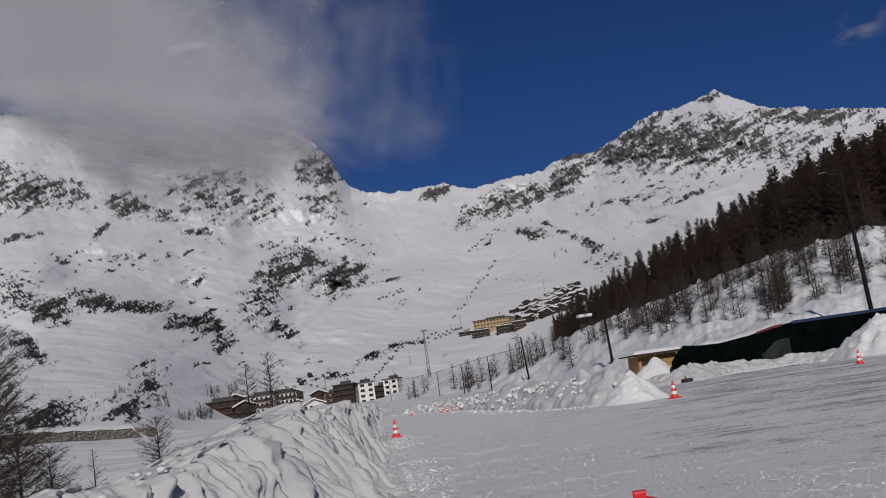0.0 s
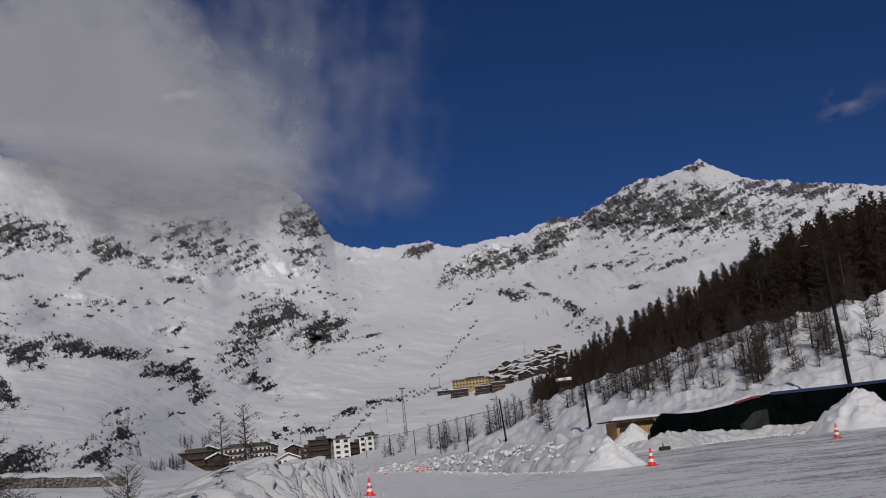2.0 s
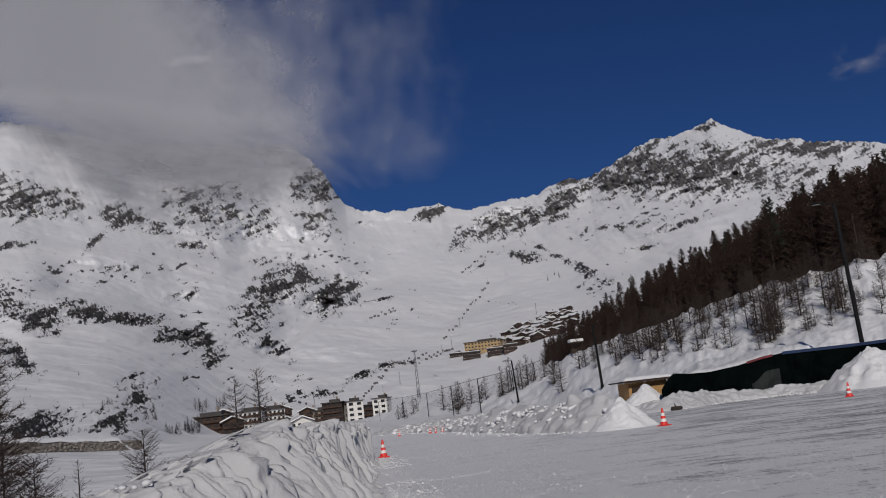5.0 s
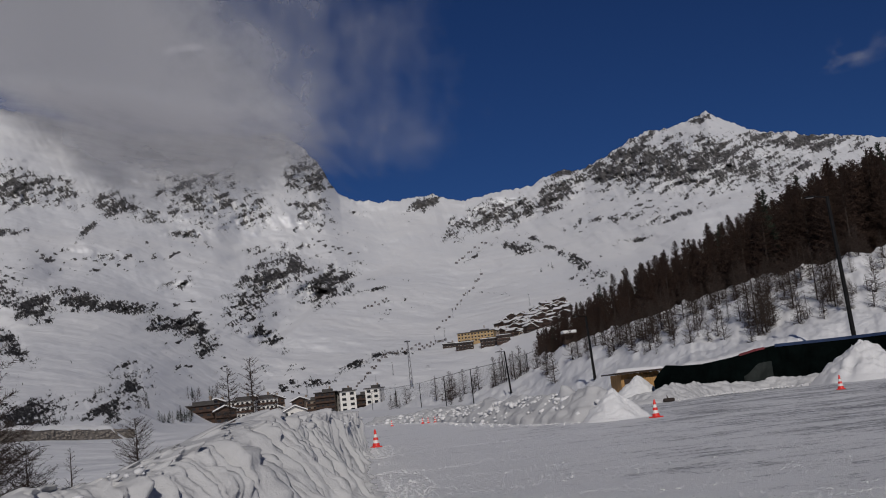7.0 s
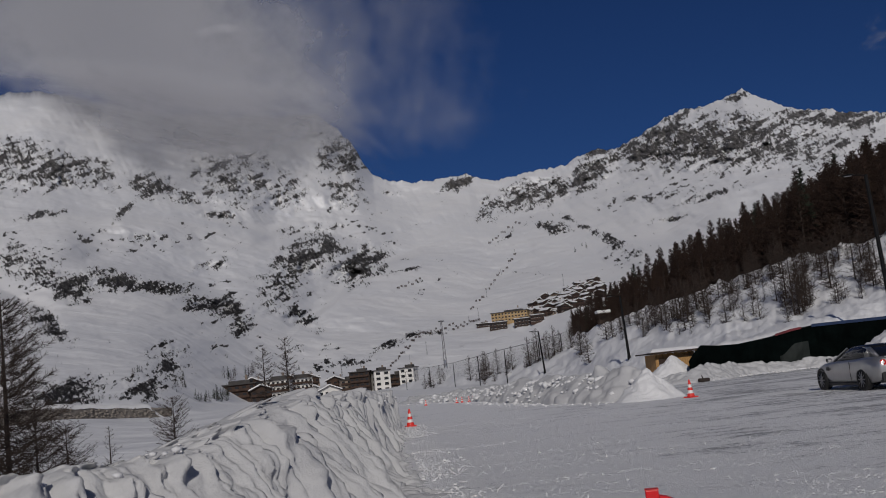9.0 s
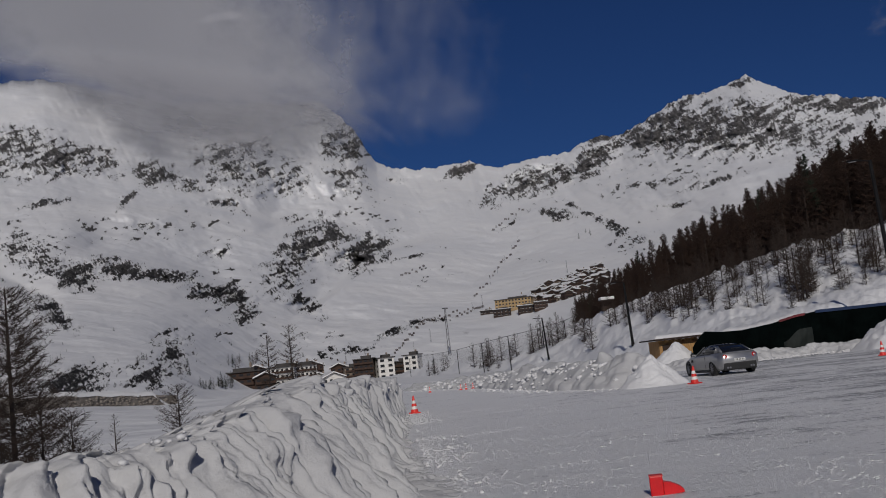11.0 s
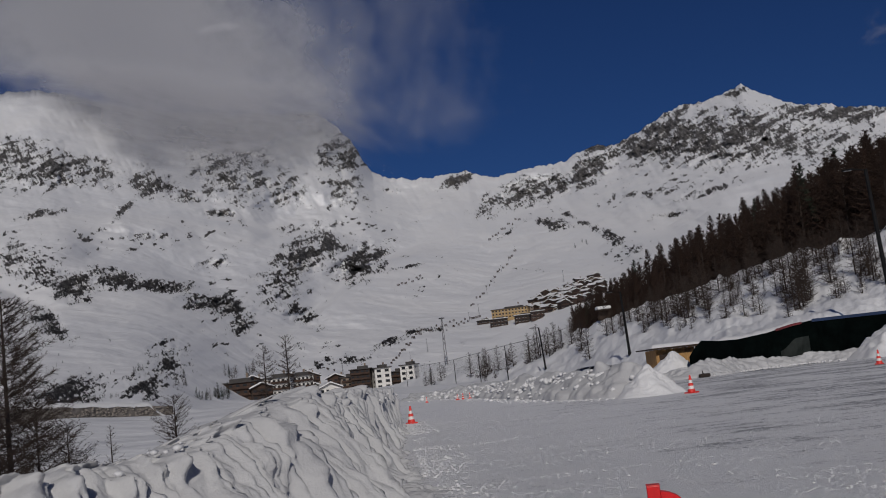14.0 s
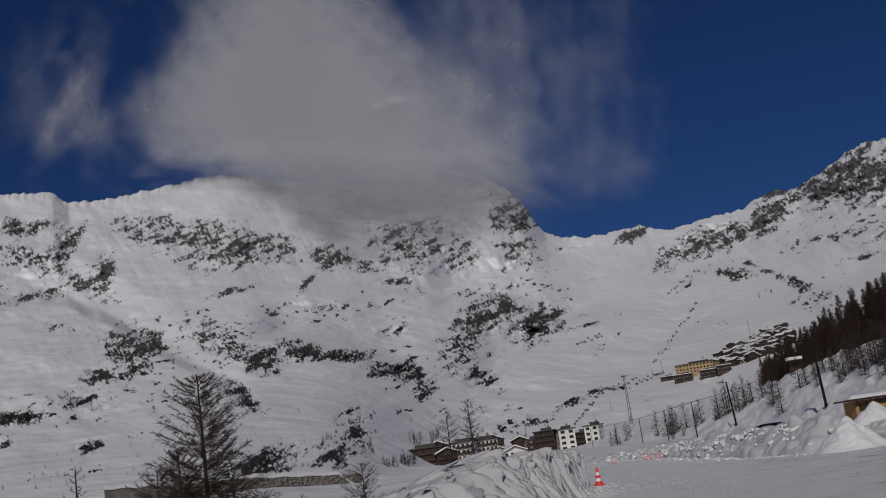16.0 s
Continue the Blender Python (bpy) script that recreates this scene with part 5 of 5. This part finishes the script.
def building(name, label, group, x, y, z, turn, w, d, storeys, wall, roof="gable", balconies=True, snow=True, bays=4):
    """A house with its storeys, windows, balconies, roof and the snow on it; its front faces -y before it is turned."""
    root = tagged(new(name), label, "house", group)
    h = 2.9 * storeys
    part("wall", box((w, d, h + 2.0), (0, 0, h / 2 - 1.0)), wall, root)
    step = w / bays
    for s in range(storeys):
        zc = 2.9 * s + 1.55
        for k in range(bays):
            xc = -w / 2 + step * (k + 0.5)
            pane = part("window", box((step * 0.5, 0.12, 1.35), (xc, -d / 2 - 0.02, zc)), MAT_PANE, root)
            part("sill", box((step * 0.56, 0.2, 0.12), (xc, -d / 2 - 0.06, zc - 0.75)), MAT_WHITE_WALL if wall is not MAT_WHITE_WALL else MAT_BROWN_WALL, pane)
        for side in (-1, 1):
            part("window", box((0.12, d * 0.16, 1.35), (side * (w / 2 + 0.02), -d * 0.2, zc)), MAT_PANE, root)
        if balconies and s:
            rail = part("balcony", box((w * 0.94, 1.1, 0.16), (0, -d / 2 - 0.55, 2.9 * s + 0.25)), MAT_BROWN_WALL, root)
            part("railing", box((w * 0.94, 0.08, 0.9), (0, -d / 2 - 1.06, 2.9 * s + 0.75)), MAT_BROWN_WALL, rail)
    if roof == "gable":
        rise, over = 0.21 * w, 0.9
        for thick, up, mat, nm in ((0.3, 0.0, MAT_ROOF, "roof"), (0.55, 0.32, MAT_SNOW, "roof_snow")):
            if nm == "roof_snow" and not snow:
                continue
            bm = bmesh.new()
            o = over - (0.1 if up else 0)
            pts = [(-w / 2 - o, h + up - 0.21 * 2 * o), (0, h + rise + up), (w / 2 + o, h + up - 0.21 * 2 * o), (w / 2 + o, h + up + thick - 0.21 * 2 * o), (0, h + rise + up + thick), (-w / 2 - o, h + up + thick - 0.21 * 2 * o)]
            front = [bm.verts.new((px, -d / 2 - 1.3, pz)) for px, pz in pts]
            back = [bm.verts.new((px, d / 2 + 0.6, pz)) for px, pz in pts]
            bm.faces.new(front)
            bm.faces.new(back[::-1])
            for i in range(6):
                bm.faces.new((front[i], back[i], back[(i + 1) % 6], front[(i + 1) % 6]))
            bmesh.ops.recalc_face_normals(bm, faces=bm.faces)
            part(nm, bm, mat, root)
        for yy in (-d / 2, d / 2):
            gable = bmesh.new()
            tri = [gable.verts.new((px, yy + off, pz)) for off in (-0.06, 0.06) for px, pz in ((-w / 2, h), (w / 2, h), (0, h + rise))]
            gable.faces.new(tri[:3])
            gable.faces.new(tri[3:][::-1])
            for q in range(3):
                gable.faces.new((tri[q], tri[(q + 1) % 3], tri[3 + (q + 1) % 3], tri[3 + q]))
            bmesh.ops.recalc_face_normals(gable, faces=gable.faces)
            part("gable", gable, MAT_BROWN_WALL if wall is not MAT_WHITE_WALL else wall, root)
    else:
        part("roof", box((w + 1.2, d + 1.6, 0.5), (0, -0.2, h + 0.25)), MAT_ROOF, root)
        part("parapet", box((w * 0.5, d * 0.5, 1.5), (w * 0.1, 0, h + 1.2)), MAT_ROOF, root)
        if snow:
            part("roof_snow", box((w + 1.0, d + 1.4, 0.5), (0, -0.2, h + 0.74), 0.15), MAT_SNOW, root)
    part("chimney", box((0.9, 0.9, 2.0), (w * 0.22, d * 0.1, h + 0.1 * w + 1.2)), MAT_STONE_WALL, root)
    root.matrix_basis = pose(x, y, z, 0, 0, turn)
    return root


def make_town():
    group = "houses of the town"
    spots = [(-10.75, 480, -0.45, 19, 13, 4, MAT_BROWN_WALL, "flat", 6, "brown timber-fronted hotel with long balconies"), (-9.55, 470, -0.5, 9, 9, 3, MAT_DARKWOOD, "gable", 3, "dark wooden house with snowy roof"),
             (-8.65, 520, -0.3, 13, 12, 4, MAT_WHITE_WALL, "flat", 6, "white apartment house with dark timber balconies"), (-7.55, 530, -0.3, 12, 12, 4, MAT_WHITE_WALL, "flat", 6, "white apartment house with dark timber balconies"),
             (-6.75, 560, -0.35, 11, 11, 2, MAT_WHITE_WALL, "gable", 4, "white chalet with wide snowy roof"), (-6.1, 540, -0.45, 11, 10, 2, MAT_WHITE_WALL, "gable", 4, "white chalet with wide snowy roof"),
             (-7.1, 640, 0.1, 14, 12, 3, MAT_BROWN_WALL, "gable", 5, "brown chalet with snow on its roof"), (-5.55, 620, -0.15, 10, 10, 3, MAT_BROWN_WALL, "gable", 3, "brown chalet with snow on its roof"),
             (-4.95, 610, -0.2, 10, 10, 3, MAT_STONE_WALL, "flat", 3, "stone house with dark roof"), (-4.3, 600, -0.15, 11, 10, 4, MAT_DARKWOOD, "flat", 4, "dark timber apartment house"),
             (-3.25, 600, -0.2, 9, 12, 4, MAT_WHITE_WALL, "flat", 2, "white apartment tower with dark flat roof"), (-2.35, 606, -0.2, 9, 10, 3, MAT_DARKWOOD, "flat", 3, "dark timber-clad apartment block"),
             (-1.72, 600, -0.2, 8, 12, 4, MAT_WHITE_WALL, "flat", 2, "white apartment tower with dark flat roof"), (-8.1, 600, 0.05, 14, 10, 3, MAT_STONE_WALL, "gable", 5, "stone chalet with snow on its roof"),
             (-9.9, 560, 0.05, 12, 10, 3, MAT_BROWN_WALL, "gable", 4, "brown chalet with snow on its roof")]
    for k, (bear, d, e, w, deep, storeys, wall, roof, bays, label) in enumerate(spots):
        x, y = place(bear, d)
        building("house", label, group, x, y, EYE + d * math.tan(radians(e)), -bear + (17 * k % 29) - 14, w, deep, storeys, wall, roof, wall is not MAT_WHITE_WALL or bays == 6, roof == "gable", bays)


def make_village():
    group = "houses of the village on the slope"
    rng = random.Random(21)
    x, y, z = slope_at(4.0, 2.72)
    s = math.hypot(x, y) / 1000
    building("hotel", "long ochre-yellow hotel with rows of windows on the slope", group, x, y, z + 1, -14, 34 * s, 14, 3, MAT_OCHRE_WALL, "flat", False, False, 11)
    for bear, e, w, storeys, wall in [(3.3, 2.45, 16, 2, MAT_DARKWOOD), (4.6, 2.5, 15, 2, MAT_DARKWOOD), (2.5, 2.65, 13, 1, MAT_DARKWOOD), (5.4, 2.6, 12, 2, MAT_BROWN_WALL)]:
        x, y, z = slope_at(bear, e)
        building("house", "dark low building with snow on its roof", group, x, y, z, -bear, w * s, 10, storeys, wall, "flat", False, True, 5)
    spots = []
    while len(spots) < 62:
        bear = rng.uniform(5.0, 8.9)
        e = 3.25 + 0.24 * (bear - 5.0) + rng.uniform(-0.75, 0.25) * min(1, (bear - 4.2) / 2)
        if any(abs(bear - a) < 0.22 and abs(e - b) < 0.12 for a, b in spots):
            if rng.random() < 0.995:
                continue
        spots.append((bear, e))
    for bear, e in spots:
        x, y, z = slope_at(bear, e)
        s = math.hypot(x, y) / 1000
        wall = rng.choice([MAT_BROWN_WALL, MAT_DARKWOOD, MAT_DARKWOOD, MAT_BROWN_WALL, MAT_STONE_WALL])
        building("chalet", {MAT_BROWN_WALL: "brown timber chalet with thick snow on its roof", MAT_DARKWOOD: "dark wooden chalet with snowy roof", MAT_STONE_WALL: "grey stone chalet with snowy roof", MAT_WHITE_WALL: "white chalet with snowy roof"}[wall],
                 group, x, y, z - 0.5, -bear + rng.uniform(-70, 70), rng.uniform(5, 9) * s, rng.uniform(6, 9) * s, rng.choice([1, 2, 2]), wall, "gable", wall is not MAT_WHITE_WALL, True, 3)


make_town()
make_village()


# ---- lift masts, snow fences, trees on the slopes ----
def make_mast(bear, low, high, name, label, arms=2):
    x, y, z = slope_at(bear, low)
    h = math.hypot(x, y) * (math.tan(radians(high)) - math.tan(radians(low)))
    root = tagged(new(name), label, "pylon", "masts on the slopes")
    legs = 0.03 * h
    for sx in (-1, 1):
        for sy in (-1, 1):
            part("leg", tube(0.009 * h, 0.007 * h, (sx * legs, sy * legs, -1), (sx * legs * 0.35, sy * legs * 0.35, h), 5), MAT_GREY_STEEL, root)
    for k in range(8):
        z1, z2 = h * k / 8, h * (k + 1) / 8
        w1, w2 = legs * (1 - 0.65 * k / 8), legs * (1 - 0.65 * (k + 1) / 8)
        part("brace", tube(0.004 * h, 0.004 * h, (-w1, -w1, z1), (w2, -w2, z2), 4), MAT_GREY_STEEL, root)
    for k in range(arms):
        part("crossarm", box((0.12 * h, 0.02 * h, 0.02 * h), (0, 0, h * (0.98 - 0.12 * k))), MAT_STEEL, root)
    root.matrix_basis = pose(x, y, z, 0, 0, -bear)


make_mast(0.27, 0.7, 3.25, "power_mast", "tall slim lattice mast on the snowy slope", 1)
make_mast(-5.25, 0.4, 1.55, "power_mast", "tall slim lattice mast behind the town", 2)
for bear, low, high in ((-0.65, 1.5, 2.2), (2.3, 3.0, 3.7), (1.75, 2.9, 3.35), (2.85, 4.2, 4.65), (3.3, 4.75, 5.15), (3.75, 5.3, 5.65), (4.2, 5.85, 6.15), (4.6, 6.3, 6.6), (-1.6, 1.2, 1.6), (7.0, 4.35, 5.0)):
    make_mast(bear, low, high, "lift_tower", "grey ski lift tower on the slope", 1)


def make_snow_fences():
    rng = random.Random(31)
    runs = [((-2.6, 1.2), (-0.9, 2.55), 15), ((-0.9, 2.55), (0.9, 2.9), 10), ((0.9, 2.75), (2.3, 3.05), 12), ((1.9, 3.6), (4.6, 6.2), 16), ((-1.8, 5.2), (-0.6, 5.45), 7), ((3.3, 7.0), (5.0, 8.0), 10), ((-6.8, 0.95), (-5.6, 1.15), 4)]
    for (b0, e0), (b1, e1), n in runs:
        for k in range(n):
            f = (k + rng.uniform(-0.3, 0.3)) / max(1, n - 1)
            bear, e = b0 + (b1 - b0) * f, e0 + (e1 - e0) * f + rng.uniform(-0.12, 0.12)
            x, y, z = slope_at(bear, e)
            s = math.hypot(x, y) / 1000
            root = tagged(new("snow_fence"), "dark timber snow fence on the slope", "fence", "snow fences on the slopes")
            w = rng.uniform(0.8, 3.0) * s
            for q in (-1, 0, 1):
                part("post", box((0.25, 0.25, 2.6 * s), (q * w / 2.2, 0, 0.6 * s)), MAT_DARKWOOD, root)
            for q in range(3):
                part("rail", box((w, 0.2, 0.38 * s), (0, -0.2, (0.5 + 0.6 * q) * s)), MAT_DARKWOOD, root)
            root.matrix_basis = pose(x, y, z, 0, rng.uniform(-6, 6), rng.uniform(-25, 25) - bear)


make_snow_fences()


def make_slope_trees():
    kinds = [larch_meshes(280 + k, 8.0, 60, 12, 0.3, 1.6, MAT_TWIG_GREY, 0.8, 0.06) for k in range(3)]
    pine = larch_meshes(290, 8.0, 70, 18, 0.28, 2.4, MAT_NEEDLE, 1.0, 0.03)
    rng = random.Random(41)
    groups = [(-13.6, 1.35, 0.5, 0.35, 9, 0.5), (-15.6, 2.05, 0.35, 0.1, 7, 0.4), (-16.9, 2.1, 0.2, 0.05, 2, 0.35), (-12.0, 0.3, 0.9, 0.2, 24, 0.62), (-10.6, 1.35, 0.9, 0.22, 16, 0.6), (-16.5, 0.95, 3.2, 0.1, 26, 0.3),
              (-25, 2.3, 5, 0.8, 18, 0.28), (-19, 3.2, 4, 1.0, 9, 0.2), (-30, 2.0, 3, 0.5, 10, 0.3), (-6.0, 1.3, 2, 0.3, 6, 0.3), (8.6, 6.2, 0.8, 0.2, 4, 0.3)]
    for b0, e0, db, de, n, high in groups:
        for _ in range(n):
            bear, e = b0 + db * rng.uniform(-1, 1), e0 + de * rng.uniform(-1, 1)
            x, y, z = slope_at(bear, max(e, float(along(FOOT_E, bear)) + 0.05))
            h = math.hypot(x, y) * math.tan(radians(high)) * rng.uniform(0.6, 1.15)
            green = rng.random() < (0.9 if b0 == -12.0 else 0.35)
            tree("pine" if green else "larch", pine if green else rng.choice(kinds), "small dark pine on the snowy slope" if green else "small bare larch on the snowy slope", "tree", "trees on the slopes", x, y, z - 0.3, rng.uniform(0, 360), h / 8.0)


make_slope_trees()


# ---- crumbs and lumps of snow along the banks and on the ice ----
def scatter(name, label, spots, mat):
    """Many small lumps in one mesh; spots are (x, y, z, radius)."""
    rng = random.Random(51)
    bm = bmesh.new()
    bmesh.ops.create_icosphere(bm, subdivisions=1, radius=1.0)
    base = np.array([v.co[:] for v in bm.verts])
    tris = np.array([[v.index for v in f.verts] for f in bm.faces])
    bm.free()
    verts, faces = [], []
    for k, (x, y, z, r) in enumerate(spots):
        jitter = np.array([rng.uniform(0.65, 1.25) for _ in range(len(base))])[:, None]
        verts.append(base * jitter * np.array([r * rng.uniform(0.8, 1.4), r * rng.uniform(0.8, 1.3), r * rng.uniform(0.55, 0.95)]) + np.array([x, y, z + 0.3 * r]))
        faces.append(tris + 12 * k)
    me = mesh_from(name, np.concatenate(verts), [tuple(int(i) for i in f) for f in np.concatenate(faces)], mat)
    return tagged(new(name, me), label, "snow", kind="stuff")


def make_crumbs():
    rng = random.Random(61)
    spots = []
    foot = [(12, 0.35), (15.6, 0.1), (18.4, -0.2), (22.3, -0.4), (31.4, -0.8), (41.4, -1.35), (45, -1.9)]
    for _ in range(2600):
        y = 11 + 33 * rng.random() ** 1.4
        x = float(along(foot, y)) - 0.3 + abs(rng.gauss(0, 0.45))
        spots.append((x, y, 0.0, rng.uniform(0.005, 0.018) * (2.2 if rng.random() < 0.05 else 1)))
    for _ in range(700):
        f = rng.random()
        x, y = float(np.interp(f, [0, 0.3, 0.6, 0.85, 1], [-2.6, 1.8, 4.3, 5.9, 7.6])), float(np.interp(f, [0, 0.3, 0.6, 0.85, 1], [93, 80, 61, 50, 46.5]))
        spots.append((x + rng.gauss(0, 0.7), y + rng.gauss(0, 0.9) - 0.4, 0.0, rng.uniform(0.015, 0.055)))
    # broken blocks thrown up on the far bank and round the mounds
    for _ in range(750):
        f = rng.random()
        x, y = float(np.interp(f, [0, 0.3, 0.6, 0.85, 1], [-1.2, 2.8, 5.3, 7.0, 8.8])), float(np.interp(f, [0, 0.3, 0.6, 0.85, 1], [93, 81, 62, 51.5, 47.2]))
        off = rng.gauss(0, 0.8)
        top = float(np.interp(f, [0, 0.3, 0.6, 0.85, 1], [0.5, 0.85, 1.1, 1.25, 1.1]))
        spots.append((x + 0.9 * off, y + 0.3 * off, max(0.0, top * (1 - abs(off) / 1.7)) - 0.03, rng.uniform(0.05, 0.14) * (1.8 if rng.random() < 0.12 else 1)))
    # lumps along the crest of the combed bank
    crest = [(7.0, -9.5, 1.0), (8.3, -6.0, 1.05), (9.8, -4.0, 1.2), (11.2, -3.0, 1.25), (12.6, -2.55, 1.42), (14.5, -2.35, 1.56), (24, -2.2, 1.55), (42, -2.25, 1.42)]
    for _ in range(260):
        y = 7.2 + 34 * rng.random() ** 1.5
        side = rng.gauss(-0.1, 0.28)
        x, z = np.interp(y, [c[0] for c in crest], [c[1] for c in crest]), np.interp(y, [c[0] for c in crest], [c[2] for c in crest])
        r = rng.uniform(0.02, 0.06) * (1.7 if rng.random() < 0.08 else 1)
        spots.append((float(x) + side, y, float(z) - 0.35 * abs(side) - 0.02, r))
    for _ in range(400):
        x = rng.uniform(14.5, 33)
        spots.append((x, float(np.interp(x, [14.5, 16, 19, 23, 28, 33], [66.5, 64.9, 68.6, 70.4, 69, 68])) + rng.gauss(0, 0.4), 0.01, rng.uniform(0.03, 0.1)))
    # thrown along the wheel tracks in drifts
    for k in range(75):
        y0 = 10 + 34 * rng.random() ** 1.5
        x0 = rng.uniform(0.0, 0.42) * y0 + 0.3
        slant = rng.uniform(-0.12, 0.25)
        for _ in range(80):
            along_by = rng.gauss(0, 1.6)
            spots.append((x0 + along_by, y0 + slant * along_by + rng.gauss(0, 0.14), 0.0, rng.uniform(0.004, 0.011) * (1.8 if rng.random() < 0.05 else 1)))
    scatter("snow_crumbs", "loose crumbs and lumps of snow strewn over the ice", spots, MAT_SNOW)


make_crumbs()


# seconds, place of the car and its heading, degrees to the left of straight ahead
DRIVE = [(0, 14.6, -14, 0), (6.0, 14.6, -14, 0), (7.3, 14.9, 12, -1), (8.0, 14.6, 23.0, 0), (8.5, 14.35, 29.5, 2), (9.0, 14.0, 35.4, 4), (9.5, 13.7, 40.7, 2), (10.2, 13.2, 46.5, 2), (11.3, 12.75, 53.0, 9),
         (11.6, 12.5, 55.2, 7), (11.9, 12.3, 57.4, 4), (12.2, 11.95, 59.5, 5), (12.5, 11.6, 61.6, 12), (13.0, 10.7, 64.6, 42), (13.5, 9.6, 65.6, 85), (14.0, 8.6, 64.6, 118), (14.4, 8.05, 63.4, 138), (14.8, 7.75, 62.2, 150), (16.0, 7.5, 61.0, 160)]


def motions():
    walk(cloud, [(0, pose(-12, 0, 0)), (8, pose(0, 0, 0)), (16, pose(12, 0, 1))])
    walk(cloud_wisps, [(0, pose(-25, 0, -4)), (8, pose(0, 0, 0)), (16, pose(25, 0, 4))])
    walk(car, [(t, pose(x, y, 0.0, 0, 0, turn)) for t, x, y, turn in DRIVE])
    # the wheels roll with the way the car has gone
    times = [0.0, 6.0] + [6.0 + k / 30 for k in range(1, 301)]
    xs, ys = [np.interp(times, [r[0] for r in DRIVE], [r[k] for r in DRIVE]) for k in (1, 2)]
    gone = np.concatenate([[0], np.cumsum(np.hypot(np.diff(xs), np.diff(ys)))])
    for wheel, x, y in car_wheels:
        walk(wheel, [(t, pose(x, y, 0.345, -math.degrees(g / 0.345), 0, 0)) for t, g in zip(times, gone)])


motions()
